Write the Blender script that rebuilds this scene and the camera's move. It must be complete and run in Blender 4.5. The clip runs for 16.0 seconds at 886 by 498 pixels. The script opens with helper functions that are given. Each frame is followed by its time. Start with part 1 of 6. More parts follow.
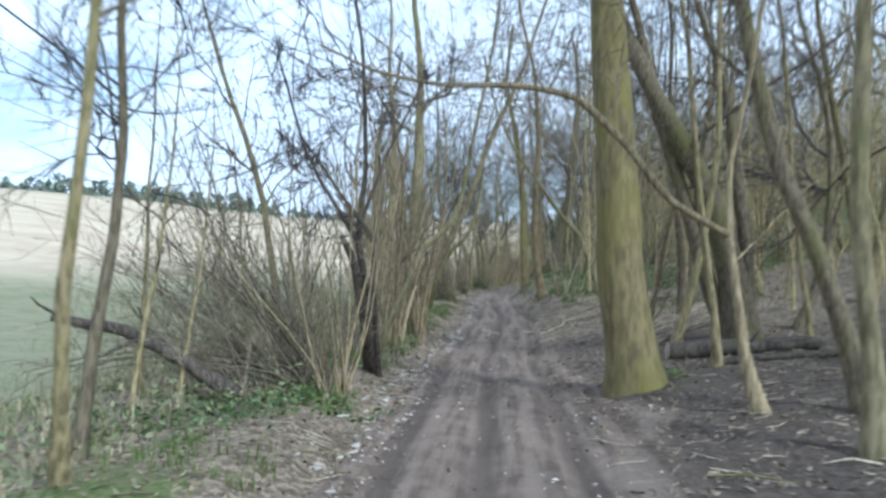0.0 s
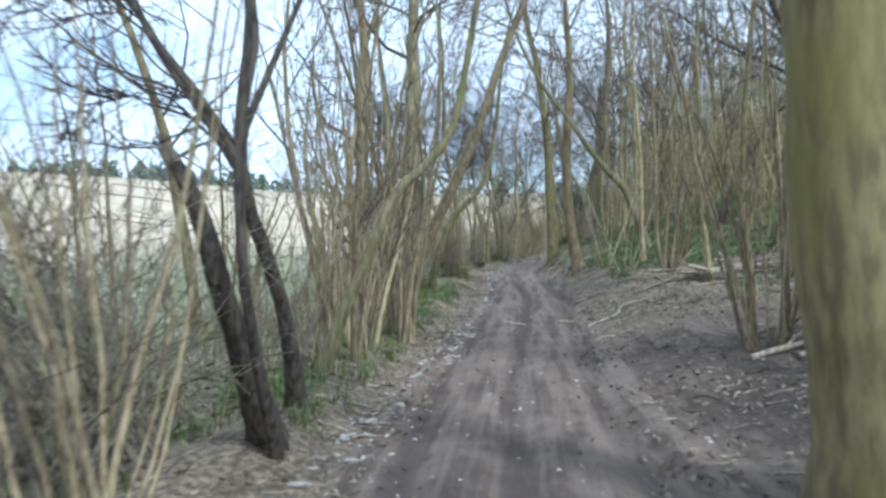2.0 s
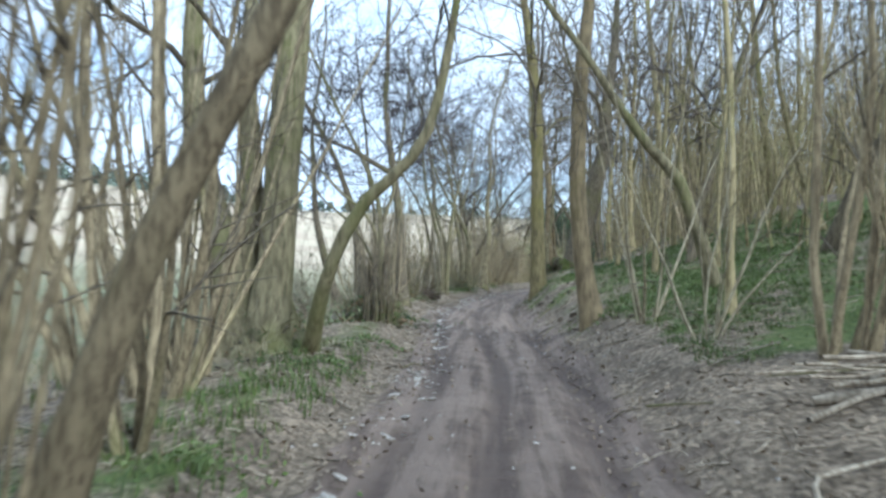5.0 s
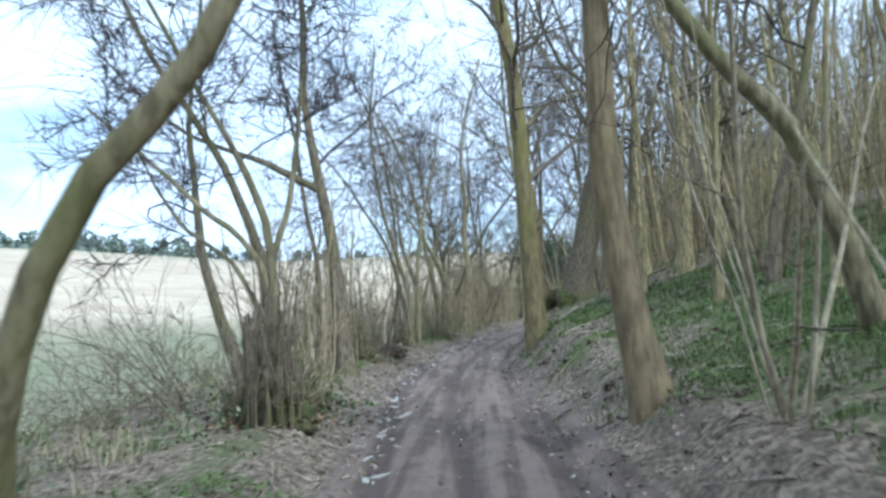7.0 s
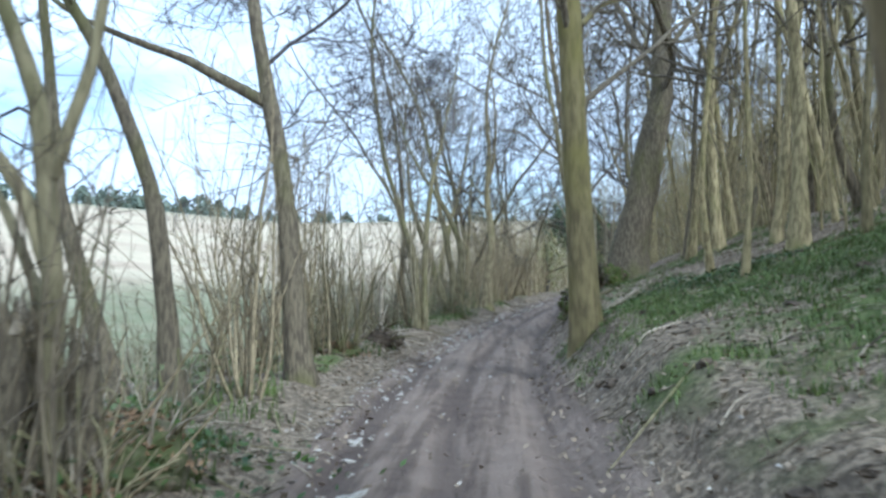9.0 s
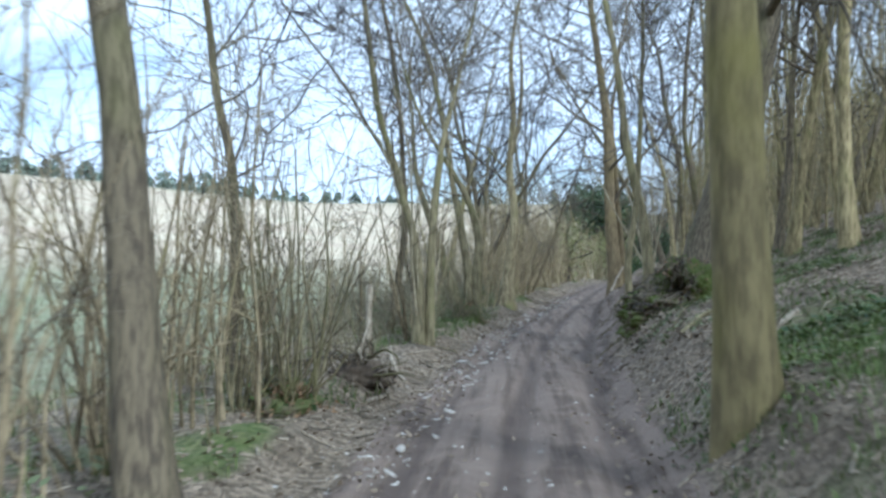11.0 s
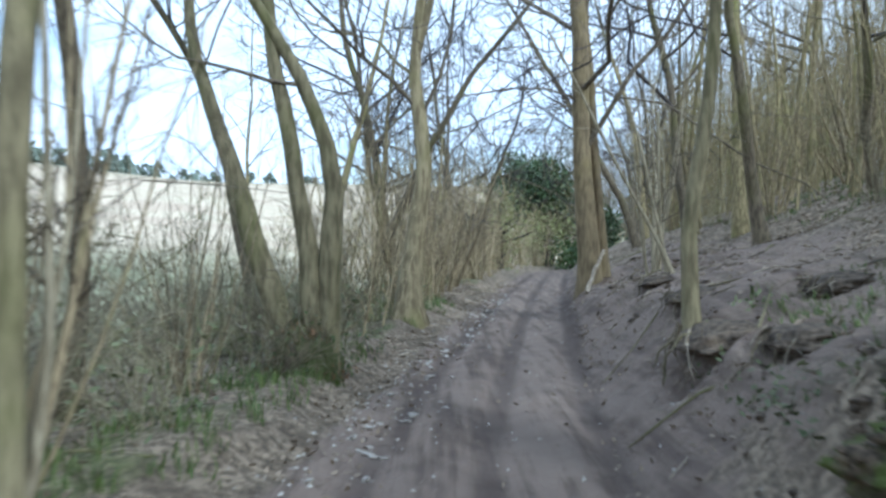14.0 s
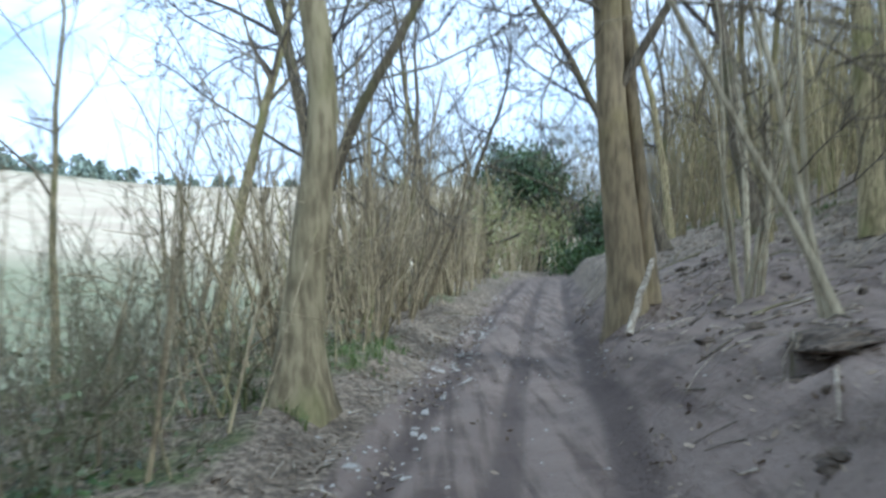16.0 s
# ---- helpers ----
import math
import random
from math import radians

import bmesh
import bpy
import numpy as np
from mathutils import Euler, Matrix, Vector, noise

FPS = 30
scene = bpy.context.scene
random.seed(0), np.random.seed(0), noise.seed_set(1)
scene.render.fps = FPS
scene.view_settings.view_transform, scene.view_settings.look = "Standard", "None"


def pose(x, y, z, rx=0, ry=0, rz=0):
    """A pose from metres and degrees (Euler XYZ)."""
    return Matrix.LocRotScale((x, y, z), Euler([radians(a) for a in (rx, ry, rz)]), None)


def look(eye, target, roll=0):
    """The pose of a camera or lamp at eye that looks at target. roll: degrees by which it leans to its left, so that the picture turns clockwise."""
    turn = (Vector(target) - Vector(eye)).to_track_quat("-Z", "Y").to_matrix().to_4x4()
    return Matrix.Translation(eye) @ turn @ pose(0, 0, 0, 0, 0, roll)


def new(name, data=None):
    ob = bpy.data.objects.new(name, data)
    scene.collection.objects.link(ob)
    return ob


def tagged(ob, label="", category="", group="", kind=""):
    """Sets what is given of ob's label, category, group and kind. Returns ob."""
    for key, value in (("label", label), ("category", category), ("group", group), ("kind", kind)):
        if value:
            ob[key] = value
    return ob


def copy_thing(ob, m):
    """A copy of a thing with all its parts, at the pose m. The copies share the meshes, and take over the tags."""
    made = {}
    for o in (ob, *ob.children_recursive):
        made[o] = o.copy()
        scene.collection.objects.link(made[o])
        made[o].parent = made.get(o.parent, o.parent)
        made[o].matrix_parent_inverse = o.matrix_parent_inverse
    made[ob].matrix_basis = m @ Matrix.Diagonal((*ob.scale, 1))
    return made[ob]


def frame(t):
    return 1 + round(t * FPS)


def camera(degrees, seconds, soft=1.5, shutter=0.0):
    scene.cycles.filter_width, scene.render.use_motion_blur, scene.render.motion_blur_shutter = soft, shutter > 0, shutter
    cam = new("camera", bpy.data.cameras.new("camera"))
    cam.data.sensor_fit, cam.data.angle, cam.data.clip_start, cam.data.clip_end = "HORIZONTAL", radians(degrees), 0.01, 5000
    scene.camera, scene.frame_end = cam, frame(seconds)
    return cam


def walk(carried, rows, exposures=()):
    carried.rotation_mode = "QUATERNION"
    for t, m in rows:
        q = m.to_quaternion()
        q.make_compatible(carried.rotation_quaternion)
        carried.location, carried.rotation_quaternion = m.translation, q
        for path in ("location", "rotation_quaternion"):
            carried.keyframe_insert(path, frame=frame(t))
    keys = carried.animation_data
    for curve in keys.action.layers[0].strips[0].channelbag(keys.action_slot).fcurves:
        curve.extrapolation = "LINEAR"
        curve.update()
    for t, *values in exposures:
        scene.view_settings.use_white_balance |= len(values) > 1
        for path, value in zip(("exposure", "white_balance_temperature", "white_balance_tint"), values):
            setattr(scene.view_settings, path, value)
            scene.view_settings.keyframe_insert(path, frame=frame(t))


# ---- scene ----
cam = camera(55.0, 16.0, soft=2.8, shutter=0.5)


def sit(x, y, z, yaw, pitch, roll):
    """A camera pose from its place, heading (to the left), pitch (up) and lean."""
    return pose(x, y, z, 90 + pitch, 0, yaw) @ pose(0, 0, 0, 0, 0, roll)


DRIVE = [
    (0.0, -0.000, -0.000, 1.743, 4.16, 1.88, 0.51),
    (0.5, -0.036, 2.069, 1.731, 5.40, 0.23, -0.79),
    (1.0, -0.116, 3.867, 1.700, 5.92, 0.56, -0.60),
    (1.5, -0.137, 5.679, 1.656, 5.84, 0.58, -2.11),
    (2.0, -0.177, 7.543, 1.638, 5.44, 0.14, -0.94),
    (2.5, -0.223, 9.179, 1.757, 4.80, 1.42, -2.61),
    (3.0, -0.255, 11.180, 1.678, 4.50, 1.49, -2.83),
    (3.5, -0.317, 13.184, 1.653, 3.59, 0.74, 0.95),
    (4.0, -0.273, 15.222, 1.655, 2.93, 0.22, 0.06),
    (4.2, -0.267, 16.032, 1.655, 2.70, 1.22, 0.91),
    (6.3, -0.250, 23.849, 1.683, 4.28, 0.33, 2.53),
    (6.5, -0.234, 24.534, 1.671, 5.06, 0.85, 2.40),
    (7.0, -0.098, 26.150, 1.702, 2.32, 2.74, -2.81),
    (7.5, -0.079, 27.682, 1.703, 1.90, 1.71, -0.66),
    (8.0, -0.014, 29.105, 1.718, 2.47, -0.19, -3.13),
    (8.5, -0.086, 30.522, 1.740, 3.65, -1.03, 0.53),
    (9.0, -0.109, 31.775, 1.730, 4.02, 0.55, -0.90),
    (9.2, -0.115, 32.316, 1.741, 4.07, 0.45, -1.38),
    (11.3, -0.654, 38.977, 1.800, 4.67, -1.15, 0.18),
    (11.5, -0.663, 39.840, 1.777, 5.08, -2.50, -0.49),
    (12.0, -0.738, 41.970, 1.705, 4.52, -2.05, 1.73),
    (12.5, -0.622, 44.056, 1.681, 2.12, 0.44, -1.15),
    (13.0, -0.534, 45.984, 1.690, 0.62, 1.38, 0.07),
    (13.5, -0.381, 47.935, 1.641, -0.35, 0.42, -1.43),
    (14.0, -0.302, 49.840, 1.607, -0.44, 0.03, 0.20),
    (14.5, -0.183, 51.781, 1.628, -0.87, 0.77, 0.88),
    (15.0, -0.044, 53.593, 1.648, -1.43, 1.73, 1.12),
    (15.5, 0.134, 55.177, 1.681, -1.39, 1.78, 1.92),
    (16.0, 0.378, 57.154, 1.709, -1.24, -0.29, -0.80),
]
CLIMB_Y = [-3000, 15, 23, 40, 46, 50, 55, 80, 90, 3000]
CLIMB = [0, 0, 0.029, 0.029, 0, 0, 0.008, 0.008, 0, 0]      # how steeply the track climbs along its way


def rise(y):
    """Height of the track above its start."""
    ys = np.linspace(0, 100, 1001)
    zs = np.r_[0, np.cumsum(np.interp(0.5 * (ys[1:] + ys[:-1]), CLIMB_Y, CLIMB)) * 0.1]
    return np.interp(y, ys, zs)


def ride(x, y, z, yaw, pitch, roll):
    """The pose of the camera as it follows the climb of the track."""
    return sit(x, y, z + float(rise(y)), yaw, pitch + math.degrees(math.atan(np.interp(y, CLIMB_Y, CLIMB))), roll)


walk(cam, [(r[0], ride(*r[1:])) for r in DRIVE], exposures=[(0.0, -0.04, 5010, 4), (1.5, 0.04, 4980, 4), (3.0, 0.14, 5000, 4), (4.2, 0.14, 5030, 4), (7.0, 0.1, 4870, 4), (8.0, 0.02, 4870, 4), (9.2, 0.08, 4870, 4), (12.0, 0.06, 4900, 4), (14.0, 0.17, 4860, 4), (16.0, 0.17, 4800, 4)])

# ---- light ----
SUN_EL, SUN_AZ = 36.0, 138.0          # degrees; azimuth from +y, clockwise: behind and to the right
world = bpy.data.worlds.new("sky")
scene.world = world
world.use_nodes = True
wt = world.node_tree
wt.nodes.clear()
w_out = wt.nodes.new("ShaderNodeOutputWorld")
w_bg = wt.nodes.new("ShaderNodeBackground")
w_sky = wt.nodes.new("ShaderNodeTexSky")
w_sky.sky_type = "NISHITA"
w_sky.sun_disc = False
w_sky.sun_elevation = radians(SUN_EL)
w_sky.sun_rotation = radians(SUN_AZ)
w_sky.air_density, w_sky.dust_density, w_sky.ozone_density = 1.2, 0.5, 1.5
w_co = wt.nodes.new("ShaderNodeTexCoord")
w_map = wt.nodes.new("ShaderNodeMapping")
w_map.inputs["Scale"].default_value = (1.0, 1.0, 2.6)
w_noise = wt.nodes.new("ShaderNodeTexNoise")
w_noise.inputs["Scale"].default_value = 2.6
w_noise.inputs["Detail"].default_value = 7.0
w_noise.inputs["Roughness"].default_value = 0.58
w_ramp = wt.nodes.new("ShaderNodeValToRGB")
w_ramp.color_ramp.elements[0].position = 0.29
w_ramp.color_ramp.elements[1].position = 0.49
w_mix = wt.nodes.new("ShaderNodeMix")
w_mix.data_type = "RGBA"
w_mix.inputs[7].default_value = (10.5, 11.0, 11.5, 1.0)   # sunlit thin cloud
wt.links.new(w_co.outputs["Generated"], w_map.inputs["Vector"])
wt.links.new(w_map.outputs["Vector"], w_noise.inputs["Vector"])
wt.links.new(w_noise.outputs["Fac"], w_ramp.inputs["Fac"])
wt.links.new(w_ramp.outputs["Color"], w_mix.inputs[0])
wt.links.new(w_sky.outputs["Color"], w_mix.inputs[6])
wt.links.new(w_mix.outputs[2], w_bg.inputs["Color"])
w_bg.inputs["Strength"].default_value = 0.122
wt.links.new(w_bg.outputs["Background"], w_out.inputs["Surface"])

sun_data = bpy.data.lights.new("sun", "SUN")
sun_data.energy, sun_data.angle, sun_data.color = 5.0, radians(12.0), (1.0, 0.95, 0.86)
sun = new("sun", sun_data)
_s = Vector((math.sin(radians(SUN_AZ)) * math.cos(radians(SUN_EL)), math.cos(radians(SUN_AZ)) * math.cos(radians(SUN_EL)), math.sin(radians(SUN_EL))))
sun.matrix_world = look(_s * 60, (0, 0, 0))


# ---- materials ----
def nodes_of(name):
    m = bpy.data.materials.new(name)
    m.use_nodes = True
    nt = m.node_tree
    return m, nt, nt.nodes["Principled BSDF"]


def add_noise(nt, scale, detail=4.0, stretch=(1, 1, 1), coords="Object", rough=0.55):
    co = nt.nodes.new("ShaderNodeTexCoord")
    mp = nt.nodes.new("ShaderNodeMapping")
    mp.inputs["Scale"].default_value = stretch
    nz = nt.nodes.new("ShaderNodeTexNoise")
    nz.inputs["Scale"].default_value, nz.inputs["Detail"].default_value, nz.inputs["Roughness"].default_value = scale, detail, rough
    nt.links.new(co.outputs[coords], mp.inputs["Vector"])
    nt.links.new(mp.outputs["Vector"], nz.inputs["Vector"])
    return nz.outputs["Fac"]


def ramp(nt, fac, lo, hi, a=0.0, b=1.0):
    r = nt.nodes.new("ShaderNodeMapRange")
    r.interpolation_type = "SMOOTHSTEP"
    for k, v in zip(("From Min", "From Max", "To Min", "To Max"), (lo, hi, a, b)):
        r.inputs[k].default_value = v
    nt.links.new(fac, r.inputs["Value"])
    return r.outputs["Result"]


def blend(nt, fac, a, b, kind="MIX"):
    m = nt.nodes.new("ShaderNodeMix")
    m.data_type, m.blend_type = "RGBA", kind
    for sock, v in ((m.inputs[0], fac), (m.inputs[6], a), (m.inputs[7], b)):
        if isinstance(v, (int, float)):
            sock.default_value = v
        elif isinstance(v, tuple):
            sock.default_value = (*v[:3], 1.0)
        else:
            nt.links.new(v, sock)
    return m.outputs[2]


def bumped(nt, bsdf, height, strength, distance):
    b = nt.nodes.new("ShaderNodeBump")
    b.inputs["Strength"].default_value, b.inputs["Distance"].default_value = strength, distance
    nt.links.new(height, b.inputs["Height"])
    nt.links.new(b.outputs["Normal"], bsdf.inputs["Normal"])


def bark(name, light, dark, moss=(0.15, 0.15, 0.035), moss_lo=0.5, moss_hi=0.8, grain=22.0, vary=0.35, relief=0.8, blotch=0.5, patch=1.3):
    """Bark: vertical fissures, lighter plates, patches of green algae and moss."""
    m, nt, bsdf = nodes_of(name)
    fine = add_noise(nt, grain, 6.0, (1, 1, 0.22))
    mid = add_noise(nt, 5.0, 3.0, (1, 1, 0.5))
    big = add_noise(nt, patch, 3.0, (1, 1, 0.6))
    col = blend(nt, ramp(nt, fine, 0.35, 0.62), dark, light)
    col = blend(nt, ramp(nt, mid, 0.45, 0.45 + 0.5 * (1.1 - blotch), 0.0, blotch), col, tuple(c * 0.55 for c in dark))
    col = blend(nt, ramp(nt, big, moss_lo, moss_hi, 0.0, 0.85), col, moss)
    oi = nt.nodes.new("ShaderNodeObjectInfo")
    tone = nt.nodes.new("ShaderNodeMapRange")
    tone.inputs["To Min"].default_value, tone.inputs["To Max"].default_value = 1.0 - vary, 1.0 + vary
    nt.links.new(oi.outputs["Random"], tone.inputs["Value"])
    col = blend(nt, 1.0, col, tone.outputs["Result"], "MULTIPLY")
    nt.links.new(col, bsdf.inputs["Base Color"])
    bsdf.inputs["Roughness"].default_value = 0.85
    bsdf.inputs["Specular IOR Level"].default_value = 0.25
    bumped(nt, bsdf, fine, relief, 0.02)
    return m


BARK_BEECH = bark("beech_bark", (0.235, 0.192, 0.09), (0.135, 0.109, 0.054), (0.185, 0.163, 0.045), 0.42, 0.72, 14.0, 0.08, 0.5)
BARK_BROWN = bark("brown_bark", (0.245, 0.19, 0.104), (0.142, 0.109, 0.063), (0.20, 0.162, 0.057), 0.5, 0.8, 16.0, 0.1, 0.35)
BARK_MOTTLED = bark("mottled_bark", (0.37, 0.305, 0.175), (0.17, 0.135, 0.075), (0.23, 0.21, 0.085), 0.5, 0.72, 13.0, 0.1, 0.5, 0.5)
BARK_OAK = bark("oak_bark", (0.185, 0.15, 0.095), (0.08, 0.064, 0.044), (0.12, 0.118, 0.035), 0.46, 0.75, 26.0, 0.15, 0.8, 0.22)
BARK_DARK = bark("dark_bark", (0.12, 0.098, 0.075), (0.04, 0.034, 0.029), (0.07, 0.075, 0.03), 0.6, 0.85, 24.0, 0.1)
BARK_HAZEL = bark("hazel_bark", (0.37, 0.298, 0.175), (0.17, 0.132, 0.078), (0.21, 0.20, 0.075), 0.52, 0.8, 26.0, 0.35, 0.4)
BARK_POLE = bark("pole_bark", (0.35, 0.285, 0.15), (0.15, 0.122, 0.062), (0.17, 0.17, 0.052), 0.45, 0.75, 20.0, 0.35, 0.5)
BARK_ASH = bark("ash_bark", (0.27, 0.23, 0.13), (0.125, 0.105, 0.058), (0.15, 0.15, 0.05), 0.45, 0.75, 16.0, 0.12, 0.5)
BARK_PALE = bark("pale_bark", (0.45, 0.39, 0.26), (0.24, 0.20, 0.125), (0.25, 0.24, 0.11), 0.6, 0.85, 22.0, 0.15, 0.4)
TWIG = bark("twig_bark", (0.215, 0.178, 0.12), (0.09, 0.072, 0.052), (0.15, 0.135, 0.06), 0.55, 0.85, 30.0, 0.3, 0.2)
TWIG_DARK = bark("dark_twig_bark", (0.085, 0.072, 0.065), (0.035, 0.03, 0.028), (0.07, 0.07, 0.035), 0.6, 0.9, 30.0, 0.2, 0.2)
MOSSY = bark("mossy_earth", (0.17, 0.135, 0.09), (0.06, 0.047, 0.033), (0.075, 0.088, 0.026), 0.36, 0.6, 16.0, 0.1, 1.0, patch=5.0)
BRIAR = bark("briar_bark", (0.36, 0.315, 0.20), (0.17, 0.145, 0.09), (0.16, 0.17, 0.06), 0.48, 0.75, 30.0, 0.3, 0.2)
MOUND = bark("mound_earth", (0.17, 0.125, 0.08), (0.04, 0.03, 0.021), (0.085, 0.11, 0.02), 0.42, 0.56, 30.0, 0.1, 1.3, patch=2.6)
EARTH = bark("torn_earth", (0.15, 0.115, 0.08), (0.05, 0.038, 0.027), (0.12, 0.10, 0.05), 0.62, 0.9, 14.0, 0.1, 1.0)
DEADWOOD = bark("dead_wood", (0.42, 0.36, 0.27), (0.20, 0.16, 0.11), (0.18, 0.17, 0.09), 0.62, 0.9, 24.0, 0.3, 0.6)


def leafy(name, a, b, rough=0.55):
    """Leaves, grass and litter: each piece its own tone."""
    m, nt, bsdf = nodes_of(name)
    geo = nt.nodes.new("ShaderNodeNewGeometry")
    col = blend(nt, geo.outputs["Random Per Island"], a, b)
    patch = add_noise(nt, 0.9, 3.0)
    col = blend(nt, ramp(nt, patch, 0.35, 0.7, 0.0, 0.45), col, tuple(c * 0.5 for c in a))
    nt.links.new(col, bsdf.inputs["Base Color"])
    bsdf.inputs["Roughness"].default_value = rough
    bsdf.inputs["Specular IOR Level"].default_value = 0.3
    return m


GRASS = leafy("grass_blades", (0.072, 0.108, 0.024), (0.16, 0.2, 0.056))
DRYGRASS = leafy("dry_grass", (0.30, 0.25, 0.14), (0.50, 0.43, 0.28))
LITTER = leafy("leaf_litter", (0.14, 0.105, 0.068), (0.37, 0.295, 0.21), 0.8)
HOLLY = leafy("evergreen_leaves", (0.035, 0.06, 0.024), (0.10, 0.14, 0.06), 0.5)
IVY = leafy("ivy_leaves", (0.03, 0.06, 0.015), (0.10, 0.15, 0.04), 0.4)
MOSSLEAF = leafy("moss_tufts", (0.045, 0.07, 0.012), (0.12, 0.155, 0.03), 0.8)
DARKLEAF = leafy("dark_ivy_leaves", (0.034, 0.044, 0.014), (0.095, 0.105, 0.032), 0.65)
WEED = leafy("dull_weeds", (0.11, 0.135, 0.06), (0.24, 0.255, 0.13), 0.6)
CATKIN = leafy("young_leaves", (0.19, 0.2, 0.07), (0.34, 0.34, 0.14))
# far trees only: the colour is lightened to stand in for haze
HAZY_CONIFER = leafy("hazy_conifer_needles", (0.13, 0.16, 0.125), (0.24, 0.28, 0.22), 0.7)
BROWNLEAF = leafy("old_beech_leaves", (0.20, 0.12, 0.06), (0.34, 0.22, 0.12), 0.7)


def stone_material():
    m, nt, bsdf = nodes_of("chalky_flint")
    n = add_noise(nt, 9.0, 5.0)
    col = blend(nt, ramp(nt, n, 0.4, 0.65), (0.54, 0.50, 0.43), (0.25, 0.215, 0.18))
    nt.links.new(col, bsdf.inputs["Base Color"])
    bsdf.inputs["Roughness"].default_value = 0.8
    bumped(nt, bsdf, n, 0.5, 0.02)
    return m


FLINT = stone_material()


def ground_material():
    """Mud track, leaf mould, moss and grass, and the pale field, by where each lies."""
    m, nt, bsdf = nodes_of("woodland_ground")

    def lay(name):
        a = nt.nodes.new("ShaderNodeAttribute")
        a.attribute_name = name
        return a.outputs["Fac"]

    fine = add_noise(nt, 14.0, 8.0, rough=0.65)
    mid = add_noise(nt, 2.2, 6.0, rough=0.6)
    big = add_noise(nt, 0.35, 4.0)
    speck = add_noise(nt, 45.0, 4.0, rough=0.7)
    mould = blend(nt, ramp(nt, fine, 0.40, 0.62), (0.13, 0.101, 0.069), (0.375, 0.298, 0.208))
    mould = blend(nt, ramp(nt, mid, 0.47, 0.64, 0.0, 0.6), mould, (0.095, 0.072, 0.048))
    mould = blend(nt, ramp(nt, speck, 0.66, 0.74, 0.0, 0.8), mould, (0.45, 0.39, 0.31))
    mud = blend(nt, ramp(nt, mid, 0.35, 0.68), (0.148, 0.110, 0.083), (0.245, 0.187, 0.144))
    streak = add_noise(nt, 2.0, 5.0, (2.6, 0.16, 1.0))
    mud = blend(nt, ramp(nt, streak, 0.42, 0.6, 0.0, 0.6), mud, (0.305, 0.237, 0.187))
    mud = blend(nt, ramp(nt, streak, 0.36, 0.5, 0.55, 0.0), mud, (0.105, 0.077, 0.063))
    mud = blend(nt, ramp(nt, fine, 0.55, 0.72, 0.0, 0.4), mud, (0.31, 0.245, 0.195))
    mud = blend(nt, ramp(nt, speck, 0.68, 0.76, 0.0, 0.7), mud, (0.42, 0.37, 0.31))
    grass = blend(nt, ramp(nt, fine, 0.35, 0.65), (0.07, 0.098, 0.024), (0.16, 0.19, 0.06))
    grass = blend(nt, ramp(nt, mid, 0.5, 0.7, 0.0, 0.45), grass, (0.20, 0.165, 0.09))
    straw = blend(nt, ramp(nt, big, 0.35, 0.65), (0.53, 0.435, 0.305), (0.47, 0.405, 0.28))
    wide = add_noise(nt, 0.06, 6.0, (1.0, 2.2, 1.0))
    straw = blend(nt, ramp(nt, wide, 0.4, 0.62, 0.0, 0.75), straw, (0.40, 0.31, 0.22))
    straw = blend(nt, ramp(nt, mid, 0.4, 0.7, 0.0, 0.45), straw, (0.36, 0.285, 0.20))
    mead = blend(nt, ramp(nt, big, 0.35, 0.65), (0.125, 0.145, 0.066), (0.205, 0.205, 0.115))
    mead = blend(nt, ramp(nt, mid, 0.45, 0.7, 0.0, 0.6), mead, (0.215, 0.185, 0.125))
    jag = nt.nodes.new("ShaderNodeMath")
    jag.operation = "MULTIPLY_ADD"
    jag.inputs[1].default_value, jag.inputs[2].default_value = 0.9, -0.45
    nt.links.new(mid, jag.inputs[0])

    def edge(name):
        s = nt.nodes.new("ShaderNodeMath")
        s.operation = "ADD"
        nt.links.new(lay(name), s.inputs[0])
        nt.links.new(jag.outputs[0], s.inputs[1])
        return ramp(nt, s.outputs[0], 0.3, 0.7)

    col = blend(nt, edge("grass"), mould, grass)
    mud = blend(nt, ramp(nt, lay("rut"), 0.2, 0.9, 0.0, 0.75), mud, (0.10, 0.074, 0.06))
    col = blend(nt, edge("mud"), col, mud)
    # a darker brown over the ground right of the track near its start
    dark_soil = blend(nt, ramp(nt, fine, 0.4, 0.65), (0.052, 0.040, 0.032), (0.125, 0.098, 0.078))
    dark_soil = blend(nt, ramp(nt, speck, 0.66, 0.74, 0.0, 0.7), dark_soil, (0.34, 0.28, 0.21))
    col = blend(nt, lay("dark_ground"), col, dark_soil)
    mead = blend(nt, ramp(nt, fine, 0.42, 0.62, 0.0, 0.5), mead, (0.30, 0.275, 0.17))
    mead = blend(nt, ramp(nt, wide, 0.45, 0.6, 0.0, 0.5), mead, (0.21, 0.19, 0.115))
    col = blend(nt, lay("meadow"), col, mead)
    col = blend(nt, lay("straw"), col, straw)
    nt.links.new(col, bsdf.inputs["Base Color"])
    bsdf.inputs["Roughness"].default_value = 0.85
    bsdf.inputs["Specular IOR Level"].default_value = 0.25
    tall = nt.nodes.new("ShaderNodeMath")
    tall.operation = "MULTIPLY_ADD"
    tall.inputs[1].default_value = 2.2
    nt.links.new(mid, tall.inputs[0])
    nt.links.new(fine, tall.inputs[2])
    bumped(nt, bsdf, tall.outputs[0], 0.8, 0.085)
    return m


GROUND = ground_material()


